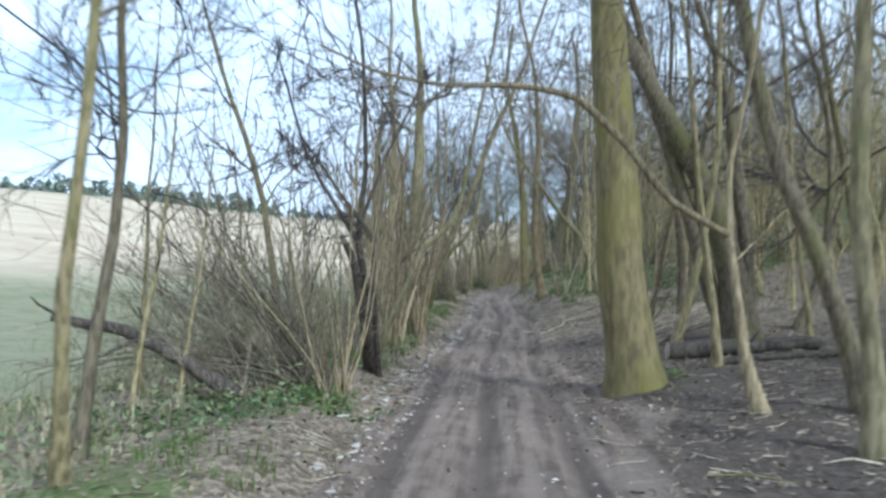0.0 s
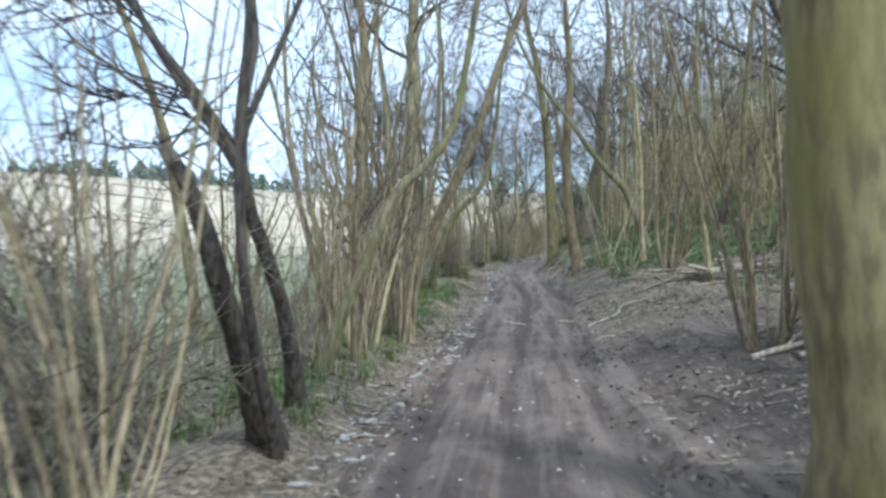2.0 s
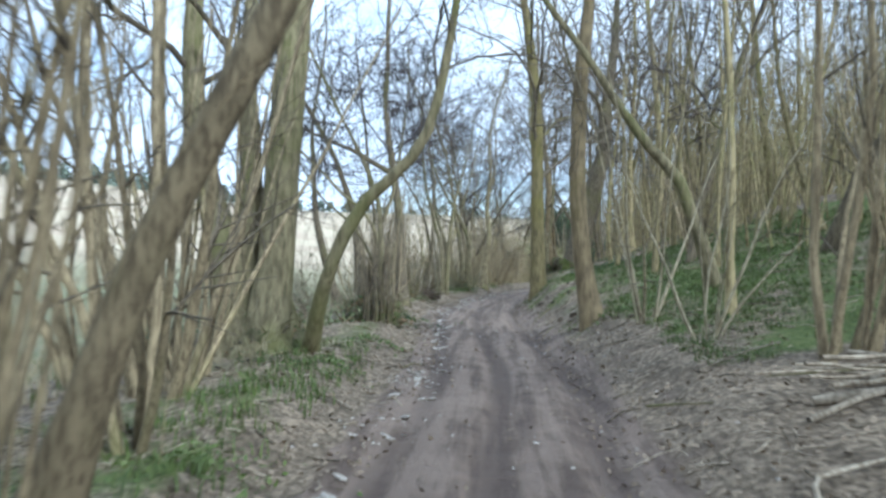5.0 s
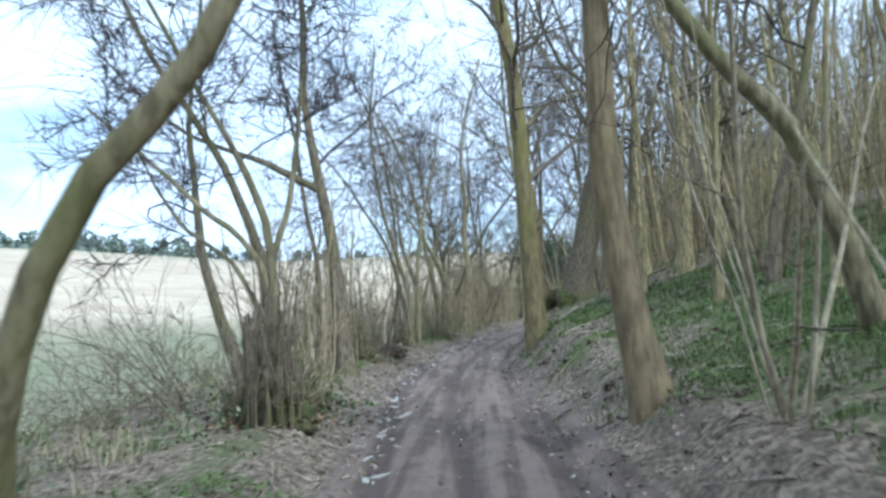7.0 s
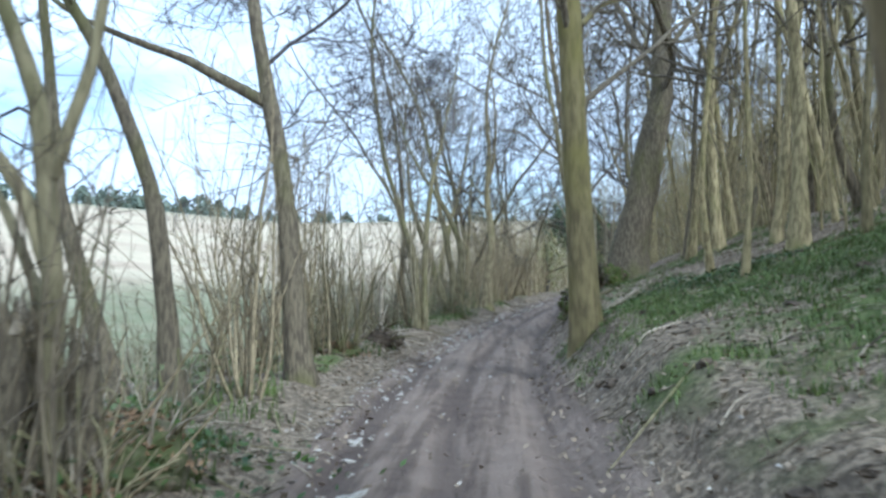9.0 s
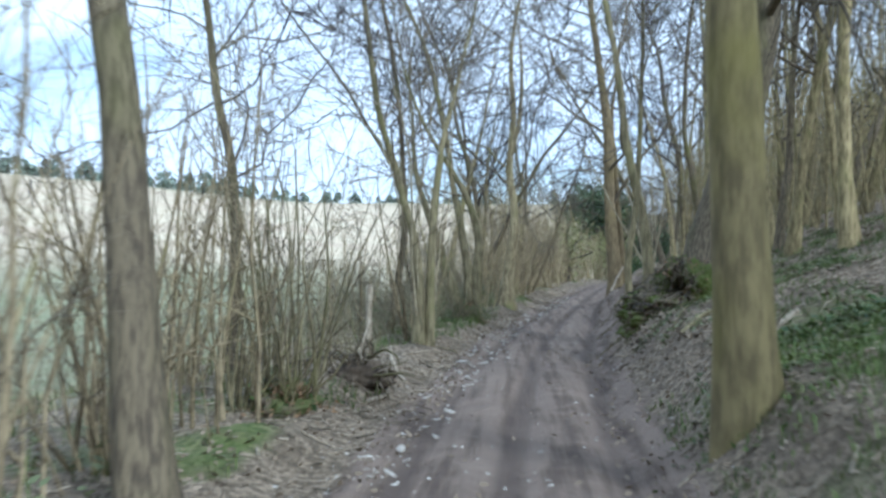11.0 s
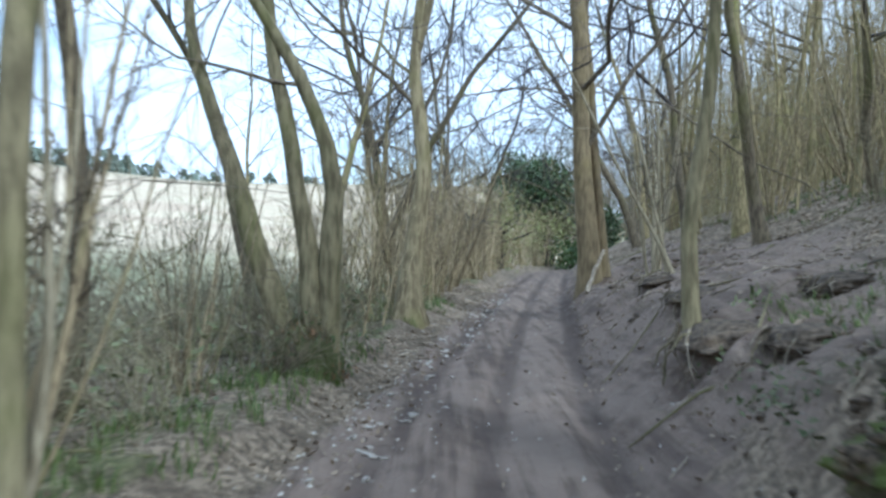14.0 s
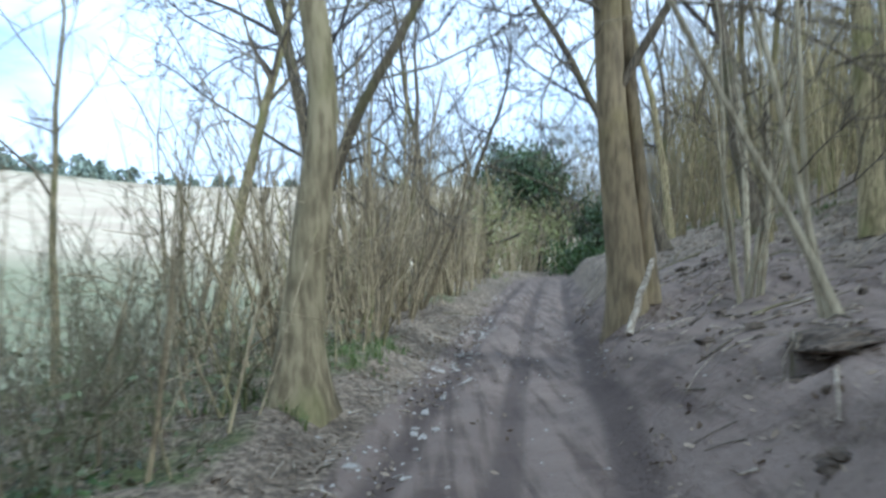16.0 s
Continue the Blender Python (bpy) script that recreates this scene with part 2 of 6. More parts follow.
# ---- the lie of the land ----
RUTS = (-0.92, -0.04, 0.90)          # wheel ruts, from the middle of the track
SCOOPS = [(2.0, 57.2, 0.30, 0.50), (2.34, 56.15, 0.22, 0.36), (3.3, 57.75, 0.24, 0.4), (2.55, 59.55, 0.26, 0.5), (2.9, 62.6, 0.2, 0.3)]     # undercut places of the cut bank: x, y, half depth, half width
ROAD_Y = [-40, 0, 8, 16, 25, 33, 40, 43, 47, 51, 55, 58, 66, 75, 100, 130, 400]
ROAD_X = [0.5, 0, -0.18, -0.28, -0.22, -0.12, -0.66, -0.72, -0.58, -0.35, -0.05, 0.3, 1.35, 2.6, 6.3, 18, 120]


def road_x(y):
    """The middle of the track, rounded between its turns."""
    y = np.asarray(y, float)
    return sum(np.interp(y + d, ROAD_Y, ROAD_X) for d in (-3, -1.5, 0, 1.5, 3)) / 5


def step(a, b, x):
    t = np.clip((x - a) / (b - a), 0, 1)
    return t * t * (3 - 2 * t)


def lattice(ix, iy, seed):
    h = (ix * 374761393 + iy * 668265263 + seed * 1274126177) & 0x7FFFFFFF
    h = ((h ^ (h >> 13)) * 1274126177) & 0x7FFFFFFF
    return ((h ^ (h >> 16)) & 0xFFFF) / 65535.0


def rough(x, y, size, seed=0, octaves=3):
    """Smooth noise in -1..1 with features of that size."""
    x, y = np.asarray(x, float) / size, np.asarray(y, float) / size
    total, amp, norm = 0, 1.0, 0
    for o in range(octaves):
        ix, iy = np.floor(x).astype(np.int64), np.floor(y).astype(np.int64)
        fx, fy = x - ix, y - iy
        fx, fy = fx * fx * (3 - 2 * fx), fy * fy * (3 - 2 * fy)
        a = lattice(ix, iy, seed + o) * (1 - fx) + lattice(ix + 1, iy, seed + o) * fx
        b = lattice(ix, iy + 1, seed + o) * (1 - fx) + lattice(ix + 1, iy + 1, seed + o) * fx
        total, norm = total + amp * (2 * (a * (1 - fy) + b * fy) - 1), norm + amp
        x, y, amp = x * 2.03, y * 2.03, amp * 0.5
    return total / norm


def land(x, y, fine=True):
    """Height of the ground."""
    x, y = np.asarray(x, float), np.asarray(y, float)
    u = x - road_x(y)
    slope = np.interp(y, [-30, 10, 20, 30, 40, 50, 60, 120], [0.05, 0.06, 0.13, 0.2, 0.3, 0.34, 0.34, 0.34])
    cut = np.interp(y, [0, 10, 24, 34, 44, 55, 68, 120], [0.06, 0.1, 0.28, 0.58, 0.72, 0.78, 0.85, 0.8]) * step(0.9, 2.15, u + 0.5 * step(60, 65, y) * (1 - step(72, 78, y)))
    r = np.maximum(u - 1.6, 0)
    right = np.minimum(slope * np.where(r < 10, r, 10 + 0.6 * (r - 10)), 16 + 0.05 * r) + cut
    l = np.maximum(-u - 1.4, 0)
    left = 0.22 * step(0, 0.8, l) - 0.08 * np.clip(l - 1.0, 0, 3) - 0.26 * np.clip(l - 4, 0, 12) - 0.6 * step(16, 32, l)
    away = np.hypot(x, y - 40)
    bearing = np.degrees(np.arctan2(-x, np.maximum(y - 20, 1)))
    left = left + step(14, 60, l) * (26 + 7 * step(8, 34, bearing)) * step(60, 300, away)
    z = np.where(u > 0, right, left) + rise(y)
    if fine:
        off = step(1.0, 1.8, np.abs(u))
        near = 1 - step(60, 200, away)
        z = z + near * (off * (0.13 + 0.1 * step(42, 50, y)) * rough(x, y, 1.5, 3) + (0.006 + 0.045 * off) * rough(x, y, 0.5, 7) + 0.03 * (1 - off) * rough(x * 4, y * 0.25, 1.6, 9))
        for sx, sy, a, b in SCOOPS:
            z = z - 0.8 * a * np.exp(-(((x - sx + 0.35 * a) / a) ** 2 + ((y - sy) / b) ** 2) ** 2)
        wander = 0.12 * rough(0 * y, y, 6.0, 21)
        for side in RUTS:
            v = np.abs(u - side - wander)
            z = z - near * (0.045 + 0.025 * rough(x * 0.5, y * 0.35, 1.6, 11)) * (1 - step(0.07, 0.26, v)) + near * 0.02 * (1 - step(0.0, 0.18, np.abs(v - 0.34)))
        z = z + 1.2 * step(80, 300, away) * rough(x, y, 70.0, 5)
    return z


def ground_z(x, y):
    return float(land(x, y))


def build_ground():
    def run(stops):
        out = []
        for a, b, d in stops:
            out += list(np.arange(a, b, d))
        return np.array(out + [stops[-1][1]])

    us = run([(-3000, -700, 230), (-700, -200, 25), (-200, -60, 7), (-60, -14, 3.0), (-14, -3.2, 0.45), (-3.2, 3.2, 0.095), (3.2, 14, 0.4), (14, 60, 3.0), (60, 260, 18), (260, 3000, 280)])
    ys = run([(-900, -60, 60), (-60, -4, 4), (-4, 30, 0.2), (30, 80, 0.19), (80, 120, 0.5), (120, 200, 4), (200, 700, 25), (700, 3000, 230)])
    uu, yy = np.meshgrid(us, ys)
    xx = uu + road_x(yy)
    zz = land(xx, yy)
    nr, nc = uu.shape
    me = bpy.data.meshes.new("ground")
    idx = np.arange(nr * nc).reshape(nr, nc)
    quads = np.stack([idx[:-1, :-1], idx[:-1, 1:], idx[1:, 1:], idx[1:, :-1]], -1).reshape(-1, 4)
    me.from_pydata(np.stack([xx, yy, zz], -1).reshape(-1, 3).tolist(), [], quads.tolist())
    away = np.hypot(xx, yy - 40)
    side = uu
    mud = 1 - step(1.1, 1.6, np.abs(side))
    mud = np.maximum(mud, 0.75 * (1 - step(3.0, 6.5, side)) * step(0, 1, side) * (1 - step(19, 26, yy)))
    mud = np.maximum(mud, 0.35 * (1 - step(1.6, 2.4, side)) * step(0, 1, side))
    mud = np.maximum(mud, 0.66 * step(52, 56, yy) * (1 - step(70, 78, yy)) * step(0, 1, side) * (1 - step(3.6, 5.0, side + 0.8 * rough(xx, yy, 1.9, 48))))
    green = np.clip(0.46 + 0.9 * rough(xx, yy, 5.0, 31) + 0.35 * rough(xx, yy, 0.9, 35), 0, 1)
    g_r = step(1.45, 2.7, side) * step(20, 27, yy) * (1 - 0.92 * step(46, 51, yy)) * green
    g_r = np.maximum(g_r, 0.85 * step(1.25, 1.8, side) * (1 - step(4.2, 6.5, side)) * step(34.5, 38, yy) * (1 - step(44.5, 47, yy)) * np.clip(0.58 + 0.9 * rough(xx, yy, 1.3, 33), 0, 1))
    g_r = np.maximum(g_r, step(1.7, 2.6, side + 0.4 * rough(xx, yy, 1.1, 45)) * step(27.6, 29.6, yy + 1.2 * rough(xx, yy, 1.6, 46)) * (1 - step(43, 48, yy)) * (1 - 0.6 * step(31.5, 33, yy) * (1 - step(2.6, 3.6, side))) * np.clip(0.66 + 1.0 * rough(xx, yy, 1.8, 47), 0, 1))
    g_l = 0.7 * step(1.7, 2.2, -side) * (1 - step(3.5, 6, -side)) * green
    away_r = np.min([np.abs(side - k - 0.12 * rough(0 * yy, yy, 6.0, 21)) for k in RUTS], axis=0)
    rut = (1 - step(0.05, 0.26, away_r)) * np.clip(0.75 + 0.5 * rough(xx, yy * 0.3, 1.2, 61), 0, 1)
    # where the darker brown lies: right of the track, fading out before y 23
    dark_ground = 0.85 * step(1.3, 2.4, side + 0.5 * rough(xx, yy, 1.7, 37)) * (1 - step(15, 23, yy + 2 * rough(xx, yy, 3.0, 39)))
    layers = {"mud": mud, "dark_ground": dark_ground, "rut": rut, "grass": np.clip(g_r + g_l, 0, 1),
              "meadow": step(4.5, 9.0, -side), "straw": step(96, 135, away + 14 * rough(xx, yy, 30.0, 41)) * step(10, 25, -side) * (1 - 0.75 * step(225, 285, away + 25 * rough(xx, yy, 40.0, 43)))}
    for name, values in layers.items():
        me.attributes.new(name, "FLOAT", "POINT").data.foreach_set("value", np.ascontiguousarray(values.reshape(-1), np.float32))
    me.polygons.foreach_set("use_smooth", np.ones(len(me.polygons), bool))
    me.materials.append(GROUND)
    return tagged(new("ground", me), "rutted mud track through leaf mould beside a pale field", "ground", kind="structure")


build_ground()


# ---- growing wood ----
class Wood:
    """Gathers tapered branches and turns them into one mesh."""

    def __init__(self):
        self.batches = []

    def add(self, pts, rad, sides, lobes=None):
        if len(pts):
            self.batches.append((np.asarray(pts, float), np.asarray(rad, float), sides, lobes))
        return self

    def mesh(self, name, material):
        verts, faces, base = [], [], 0
        for pts, rad, sides, lobes in self.batches:
            k, n, _ = pts.shape
            tan = np.gradient(pts, axis=1)
            tan /= np.linalg.norm(tan, axis=2, keepdims=True) + 1e-9
            mean = tan.mean(1, keepdims=True)
            ref = np.where(np.abs(mean[..., 2:3]) > 0.8, np.array([1.0, 0.13, 0.0]), np.array([0.1, 0.05, 1.0]))
            n1 = np.cross(tan, np.broadcast_to(ref, tan.shape))
            n1 /= np.linalg.norm(n1, axis=2, keepdims=True) + 1e-9
            n2 = np.cross(tan, n1)
            ang = np.arange(sides) * 2 * np.pi / sides
            rr = rad[:, :, None] * np.ones(sides)
            if lobes is not None:
                rr = rr * lobes
            ring = pts[:, :, None] + rr[..., None] * (np.cos(ang)[:, None] * n1[:, :, None] + np.sin(ang)[:, None] * n2[:, :, None])
            verts.append(ring.reshape(-1, 3))
            ids = base + np.arange(k * n * sides).reshape(k, n, sides)
            a, b = ids[:, :-1], ids[:, 1:]
            faces.append(np.stack([a, np.roll(a, -1, 2), np.roll(b, -1, 2), b], -1).reshape(-1, 4))
            base += k * n * sides
        v, f = np.concatenate(verts), np.concatenate(faces)
        me = bpy.data.meshes.new(name)
        me.vertices.add(len(v))
        me.vertices.foreach_set("co", v.ravel().astype(np.float32))
        me.loops.add(f.size)
        me.loops.foreach_set("vertex_index", f.ravel().astype(np.int32))
        me.polygons.add(len(f))
        me.polygons.foreach_set("loop_start", np.arange(0, f.size, 4, dtype=np.int32))
        me.polygons.foreach_set("use_smooth", np.ones(len(f), bool))
        me.update(calc_edges=True)
        me.validate()
        me.materials.append(material)
        return me


def unit(v):
    return v / (np.linalg.norm(v, axis=-1, keepdims=True) + 1e-9)


def wander(rng, start, heading, length, n, wiggle, lift):
    """Branches as bending lines: k starts and headings give k lines of n points."""
    k = len(start)
    pts = np.zeros((k, n, 3))
    pts[:, 0] = start
    d = unit(heading)
    seg = (np.asarray(length) / (n - 1))[:, None]
    for i in range(1, n):
        d = unit(d + rng.normal(0, wiggle, (k, 3)) + np.array([0, 0, lift]))
        pts[:, i] = pts[:, i - 1] + d * seg
    return pts


def taper(r0, n, tip=0.25):
    return np.asarray(r0)[:, None] * np.linspace(1, tip, n)[None]


def shoots(rng, pts, rad, count, lo, hi, ratio, spread, n, wiggle, lift, thin, tip=0.3, least=0.0):
    """Side branches on each of the given lines."""
    k, m, _ = pts.shape
    who = np.repeat(np.arange(k), count)
    t = rng.uniform(lo, hi, len(who))
    f = t * (m - 1)
    i = np.minimum(f.astype(int), m - 2)
    w = (f - i)[:, None]
    start = pts[who, i] * (1 - w) + pts[who, i + 1] * w
    r = rad[who, i] * (1 - w[:, 0]) + rad[who, i + 1] * w[:, 0]
    along = unit(pts[who, i + 1] - pts[who, i])
    side = unit(np.cross(along, rng.normal(0, 1, (len(who), 3))))
    a = np.radians(rng.uniform(spread * 0.6, spread * 1.3, len(who)))[:, None]
    heading = along * np.cos(a) + side * np.sin(a)
    total = np.linalg.norm(np.diff(pts, axis=1), axis=2).sum(1)[who]
    length = total * ratio * (1.2 - 0.65 * t) * rng.uniform(0.6, 1.3, len(who))
    line = wander(rng, start, heading, length, n, wiggle, lift)
    return line, taper(np.maximum(r * thin, least), n, tip)


def part(name, me, parent, label=""):
    ob = new(name, me)
    ob.parent = parent
    return tagged(ob, label)


def thing(name, at, label, category, group=""):
    root = new(name)
    root.location = at
    return tagged(root, label, category, group)


def bend(path, n):
    """A smooth line with radii through a few (x, y, z, r)."""
    p = np.array(path, float)
    s = np.r_[0, np.cumsum(np.linalg.norm(np.diff(p[:, :3], axis=0), axis=1))]
    q = np.linspace(0, s[-1], n * 3)
    line = np.stack([np.interp(q, s, p[:, j]) for j in range(4)], -1)
    soft = line.copy()
    for _ in range(3):
        soft[1:-1] = 0.25 * soft[:-2] + 0.5 * soft[1:-1] + 0.25 * soft[2:]
    return soft[np.linspace(0, len(soft) - 1, n).round().astype(int)]


def clear(pts, base, high=3.3, half=1.7):
    """Keep the branches that stay out of the driven track."""
    x, y, z = pts[..., 0] + base[0], pts[..., 1] + base[1], pts[..., 2] + base[2]
    return ~((np.abs(x - road_x(y)) < half) & (z < high)).any(1)


def knobbly(rng, line, sides, flare=0.5, lobes=5, reach=0.45, uneven=0.06):
    """Radius factors of a trunk: a spreading foot with root lobes, and an uneven round."""
    n = len(line)
    a = np.arange(sides) * 2 * np.pi / sides
    h = (line[:, 2] - line[0, 2])[:, None]
    foot = np.exp(-np.maximum(h, 0) / reach)
    star = 0.5 + 0.5 * np.cos(lobes * a + rng.uniform(0, 6))[None]
    bump = rng.normal(0, uneven, (n, sides))
    bump = (bump + np.roll(bump, 1, 1) + np.roll(bump, -1, 1)) / 2
    return (1 + flare * foot * (0.45 + star) + bump)[None]


def stem_mesh(rng, path, material, sides=12, n=22, flare=0.5, lobes=5, uneven=0.05, name="trunk"):
    line = bend(path, n)
    return line, Wood().add(line[None, :, :3], line[None, :, 3], sides, knobbly(rng, line, sides, flare, lobes, 0.4, uneven)).mesh(name, material)


def tree(name, label, path, height, seed, wood=BARK_OAK, twig=TWIG, limbs=9, first=0.35, flare=0.5, sides=14, spread=52, dense=1.0, forks=(), group="", limb_len=0.5, lift=0.04, bendy=1.0):
    """A bare tree: path gives (x, y, z, r) up the trunk as far as it is seen; it goes on to the given height."""
    rng = np.random.default_rng(seed)
    p = np.array(path, float)
    up = np.array([0, 0, float(rise(p[0, 1])), 0])
    p += up
    low = min(ground_z(p[0, 0] + 1.3 * p[0, 3] * math.cos(a), p[0, 1] + 1.3 * p[0, 3] * math.sin(a)) for a in np.arange(8) * 0.785)
    base = np.array([p[0, 0], p[0, 1], low - 0.08])
    q = p.copy()
    q[:, :3] -= base
    q[0, 2] = 0.0
    way = unit(q[-1, :3] - q[-2, :3])
    while q[-1, 2] < height and q[-1, 3] > 0.02:
        way = unit(way + rng.normal(0, 0.10, 3) + np.array([0, 0, 0.12]))
        q = np.vstack([q, [*(q[-1, :3] + way * 1.1), q[-1, 3] * 0.87]])
    root = thing(name, base, label, "tree", group)
    line, me = stem_mesh(rng, q, wood, sides, 30, flare)
    part("trunk", me, root)
    trunks = [line]
    for fork in forks:
        g = np.array(fork, float) + up
        g[:, :3] -= base
        way = unit(g[-1, :3] - g[-2, :3])
        for _ in range(7):
            if g[-1, 3] < 0.02:
                break
            way = unit(way + rng.normal(0, 0.12, 3) + np.array([0, 0, 0.1]))
            g = np.vstack([g, [*(g[-1, :3] + way * 0.8), g[-1, 3] * 0.8]])
        fl, fm = stem_mesh(rng, g, wood, 9, 22, 0.12, 3)
        part("limb", fm, root)
        trunks.append(fl)
    crown = Wood()
    for k, t in enumerate(trunks):
        lp, lr = shoots(rng, t[None, :, :3], t[None, :, 3], limbs if k == 0 else max(4, limbs // 2), first if k == 0 else 0.3, 0.98, limb_len, spread, 9, 0.22 * bendy, lift, 0.32)
        ok = clear(lp, base)
        lp, lr = lp[ok], lr[ok]
        own = min(5, len(lp)) if k == 0 else 0      # limbs that are parts of their own
        arms = [part("limb", Wood().add(lp[j:j + 1], lr[j:j + 1], 6).mesh("limb", wood), root) for j in range(own)]
        crown.add(lp[own:], lr[own:], 6)
        bp, br = shoots(rng, lp, lr, int(9 * dense), 0.1, 1.0, 0.5, 52, 6, 0.27, 0.03, 0.55, 0.3, 0.010)
        ok = clear(bp, base)
        on_limb = np.repeat(np.arange(len(lp)), int(9 * dense))[ok]
        bp, br = bp[ok], br[ok]
        crown.add(bp[on_limb >= own], br[on_limb >= own], 4)
        tp, tr = shoots(rng, bp, br, int(9 * dense), 0.1, 1.0, 0.5, 48, 2, 0.22, 0.03, 0.55, 0.4, 0.0062)
        ok = clear(tp, base)
        from_limb = np.repeat(on_limb, int(9 * dense))
        crown.add(tp[ok & (from_limb >= own)], tr[ok & (from_limb >= own)], 3)
        for j, arm in enumerate(arms):
            mine, ends = on_limb == j, ok & (from_limb == j)
            if mine.any():
                tagged(part("spray", Wood().add(bp[mine], br[mine], 4).add(tp[ends], tr[ends], 3).mesh("spray", twig), arm), kind="stuff")
    part("crown", crown.mesh("crown", twig), root)
    return root


def pole_tree(seed, height, r, wood=BARK_POLE, lean=0.06, limbs=9, dense=4):
    """A slim woodland tree at the origin, to be copied."""
    rng = np.random.default_rng(seed)
    root = thing("young_tree", (0, 0, 0), "slim bare young tree with mossy khaki bark", "tree", "young trees of the wood")
    line = wander(rng, np.zeros((1, 3)), np.array([[rng.normal(0, lean), rng.normal(0, lean), 1.0]]), np.array([height]), 13, 0.055, 0.05)
    rad = taper([r], 13, 0.12)
    part("trunk", Wood().add(line, rad, 8, knobbly(rng, line[0], 8, 0.45, 3, 0.25, 0.05)).mesh("trunk", wood), root)
    crown = Wood()
    lp, lr = shoots(rng, line, rad, limbs, 0.3, 0.97, 0.28, 48, 6, 0.2, 0.08, 0.5, 0.3, 0.011)
    crown.add(lp, lr, 4)
    bp, br = shoots(rng, lp, lr, dense, 0.15, 1.0, 0.5, 45, 4, 0.2, 0.05, 0.6, 0.4, 0.0085)
    crown.add(bp, br, 3)
    tp, tr = shoots(rng, bp, br, 2, 0.1, 1.0, 0.7, 42, 2, 0.2, 0.03, 0.6, 0.5, 0.0065)
    crown.add(tp, tr, 3)
    part("crown", crown.mesh("crown", TWIG), root)
    return root


def spreading_tree(seed, height, r, wood=BARK_OAK, twig=TWIG_DARK, lean=0.12):
    """A small twisting tree with a wide twiggy crown, to be copied."""
    rng = np.random.default_rng(seed)
    root = thing("field_tree", (0, 0, 0), "crooked bare tree with a wide twiggy crown", "tree", "crooked trees along the track")
    line = wander(rng, np.zeros((1, 3)), np.array([[rng.normal(0, lean), rng.normal(0, lean), 1.0]]), np.array([height]), 14, 0.12, 0.06)
    rad = taper([r], 14, 0.2)
    part("trunk", Wood().add(line, rad, 9, knobbly(rng, line[0], 9, 0.5, 4, 0.3, 0.06)).mesh("trunk", wood), root)
    lp, lr = shoots(rng, line, rad, 12, 0.3, 0.98, 0.42, 62, 8, 0.17, 0.03, 0.5, 0.25, 0.012)
    for j in range(4):
        part("limb", Wood().add(lp[j:j + 1], lr[j:j + 1], 5).mesh("limb", wood), root)
    crown = Wood().add(lp[4:], lr[4:], 5)
    bp, br = shoots(rng, lp, lr, 8, 0.1, 1.0, 0.42, 55, 5, 0.2, 0.02, 0.5, 0.35, 0.009)
    crown.add(bp, br, 3)
    tp, tr = shoots(rng, bp, br, 9, 0.1, 1.0, 0.5, 50, 2, 0.22, 0.02, 0.6, 0.5, 0.0062)
    crown.add(tp, tr, 3)
    part("crown", crown.mesh("crown", twig), root)
    return root


def hazel_stool(seed, stems, height, r, spread=16, ring=0.3, wood=BARK_HAZEL, twig=TWIG, shoots_per=6, tw=3, label="coppiced hazel stool with many bare grey-brown stems", group="hazel stools along the track"):
    """A coppiced hazel at the origin: many stems from one foot."""
    rng = np.random.default_rng(seed)
    root = thing("hazel_stool", (0, 0, 0), label, "hazel bush", group)
    a = rng.uniform(0, 6.283, stems)
    rr = ring * np.sqrt(rng.uniform(0.1, 1, stems))
    start = np.stack([rr * np.cos(a), rr * np.sin(a), np.full(stems, -0.1)], -1)
    t = np.radians(np.abs(rng.normal(spread, spread * 0.5, stems)))
    a2 = a + rng.normal(0, 0.5, stems)
    head = np.stack([np.sin(t) * np.cos(a2), np.sin(t) * np.sin(a2), np.cos(t)], -1)
    line = wander(rng, start, head, height * rng.uniform(0.5, 1.1, stems), 8, 0.085, 0.03)
    rad = taper(r * rng.uniform(0.45, 1.3, stems), 8, 0.16)
    for j in range(stems):
        part("stem", Wood().add(line[j:j + 1], rad[j:j + 1], 5).mesh("stem", wood), root)
    crown = Wood()
    lp, lr = shoots(rng, line, rad, shoots_per, 0.22, 1.0, 0.25, 42, 4, 0.19, 0.03, 0.5, 0.35, 0.006)
    crown.add(lp, lr, 3)
    bp, br = shoots(rng, lp, lr, tw, 0.15, 1.0, 0.6, 45, 2, 0.22, 0.0, 0.6, 0.4, 0.0042)
    crown.add(bp, br, 3)
    part("crown", crown.mesh("crown", twig), root)
    return root


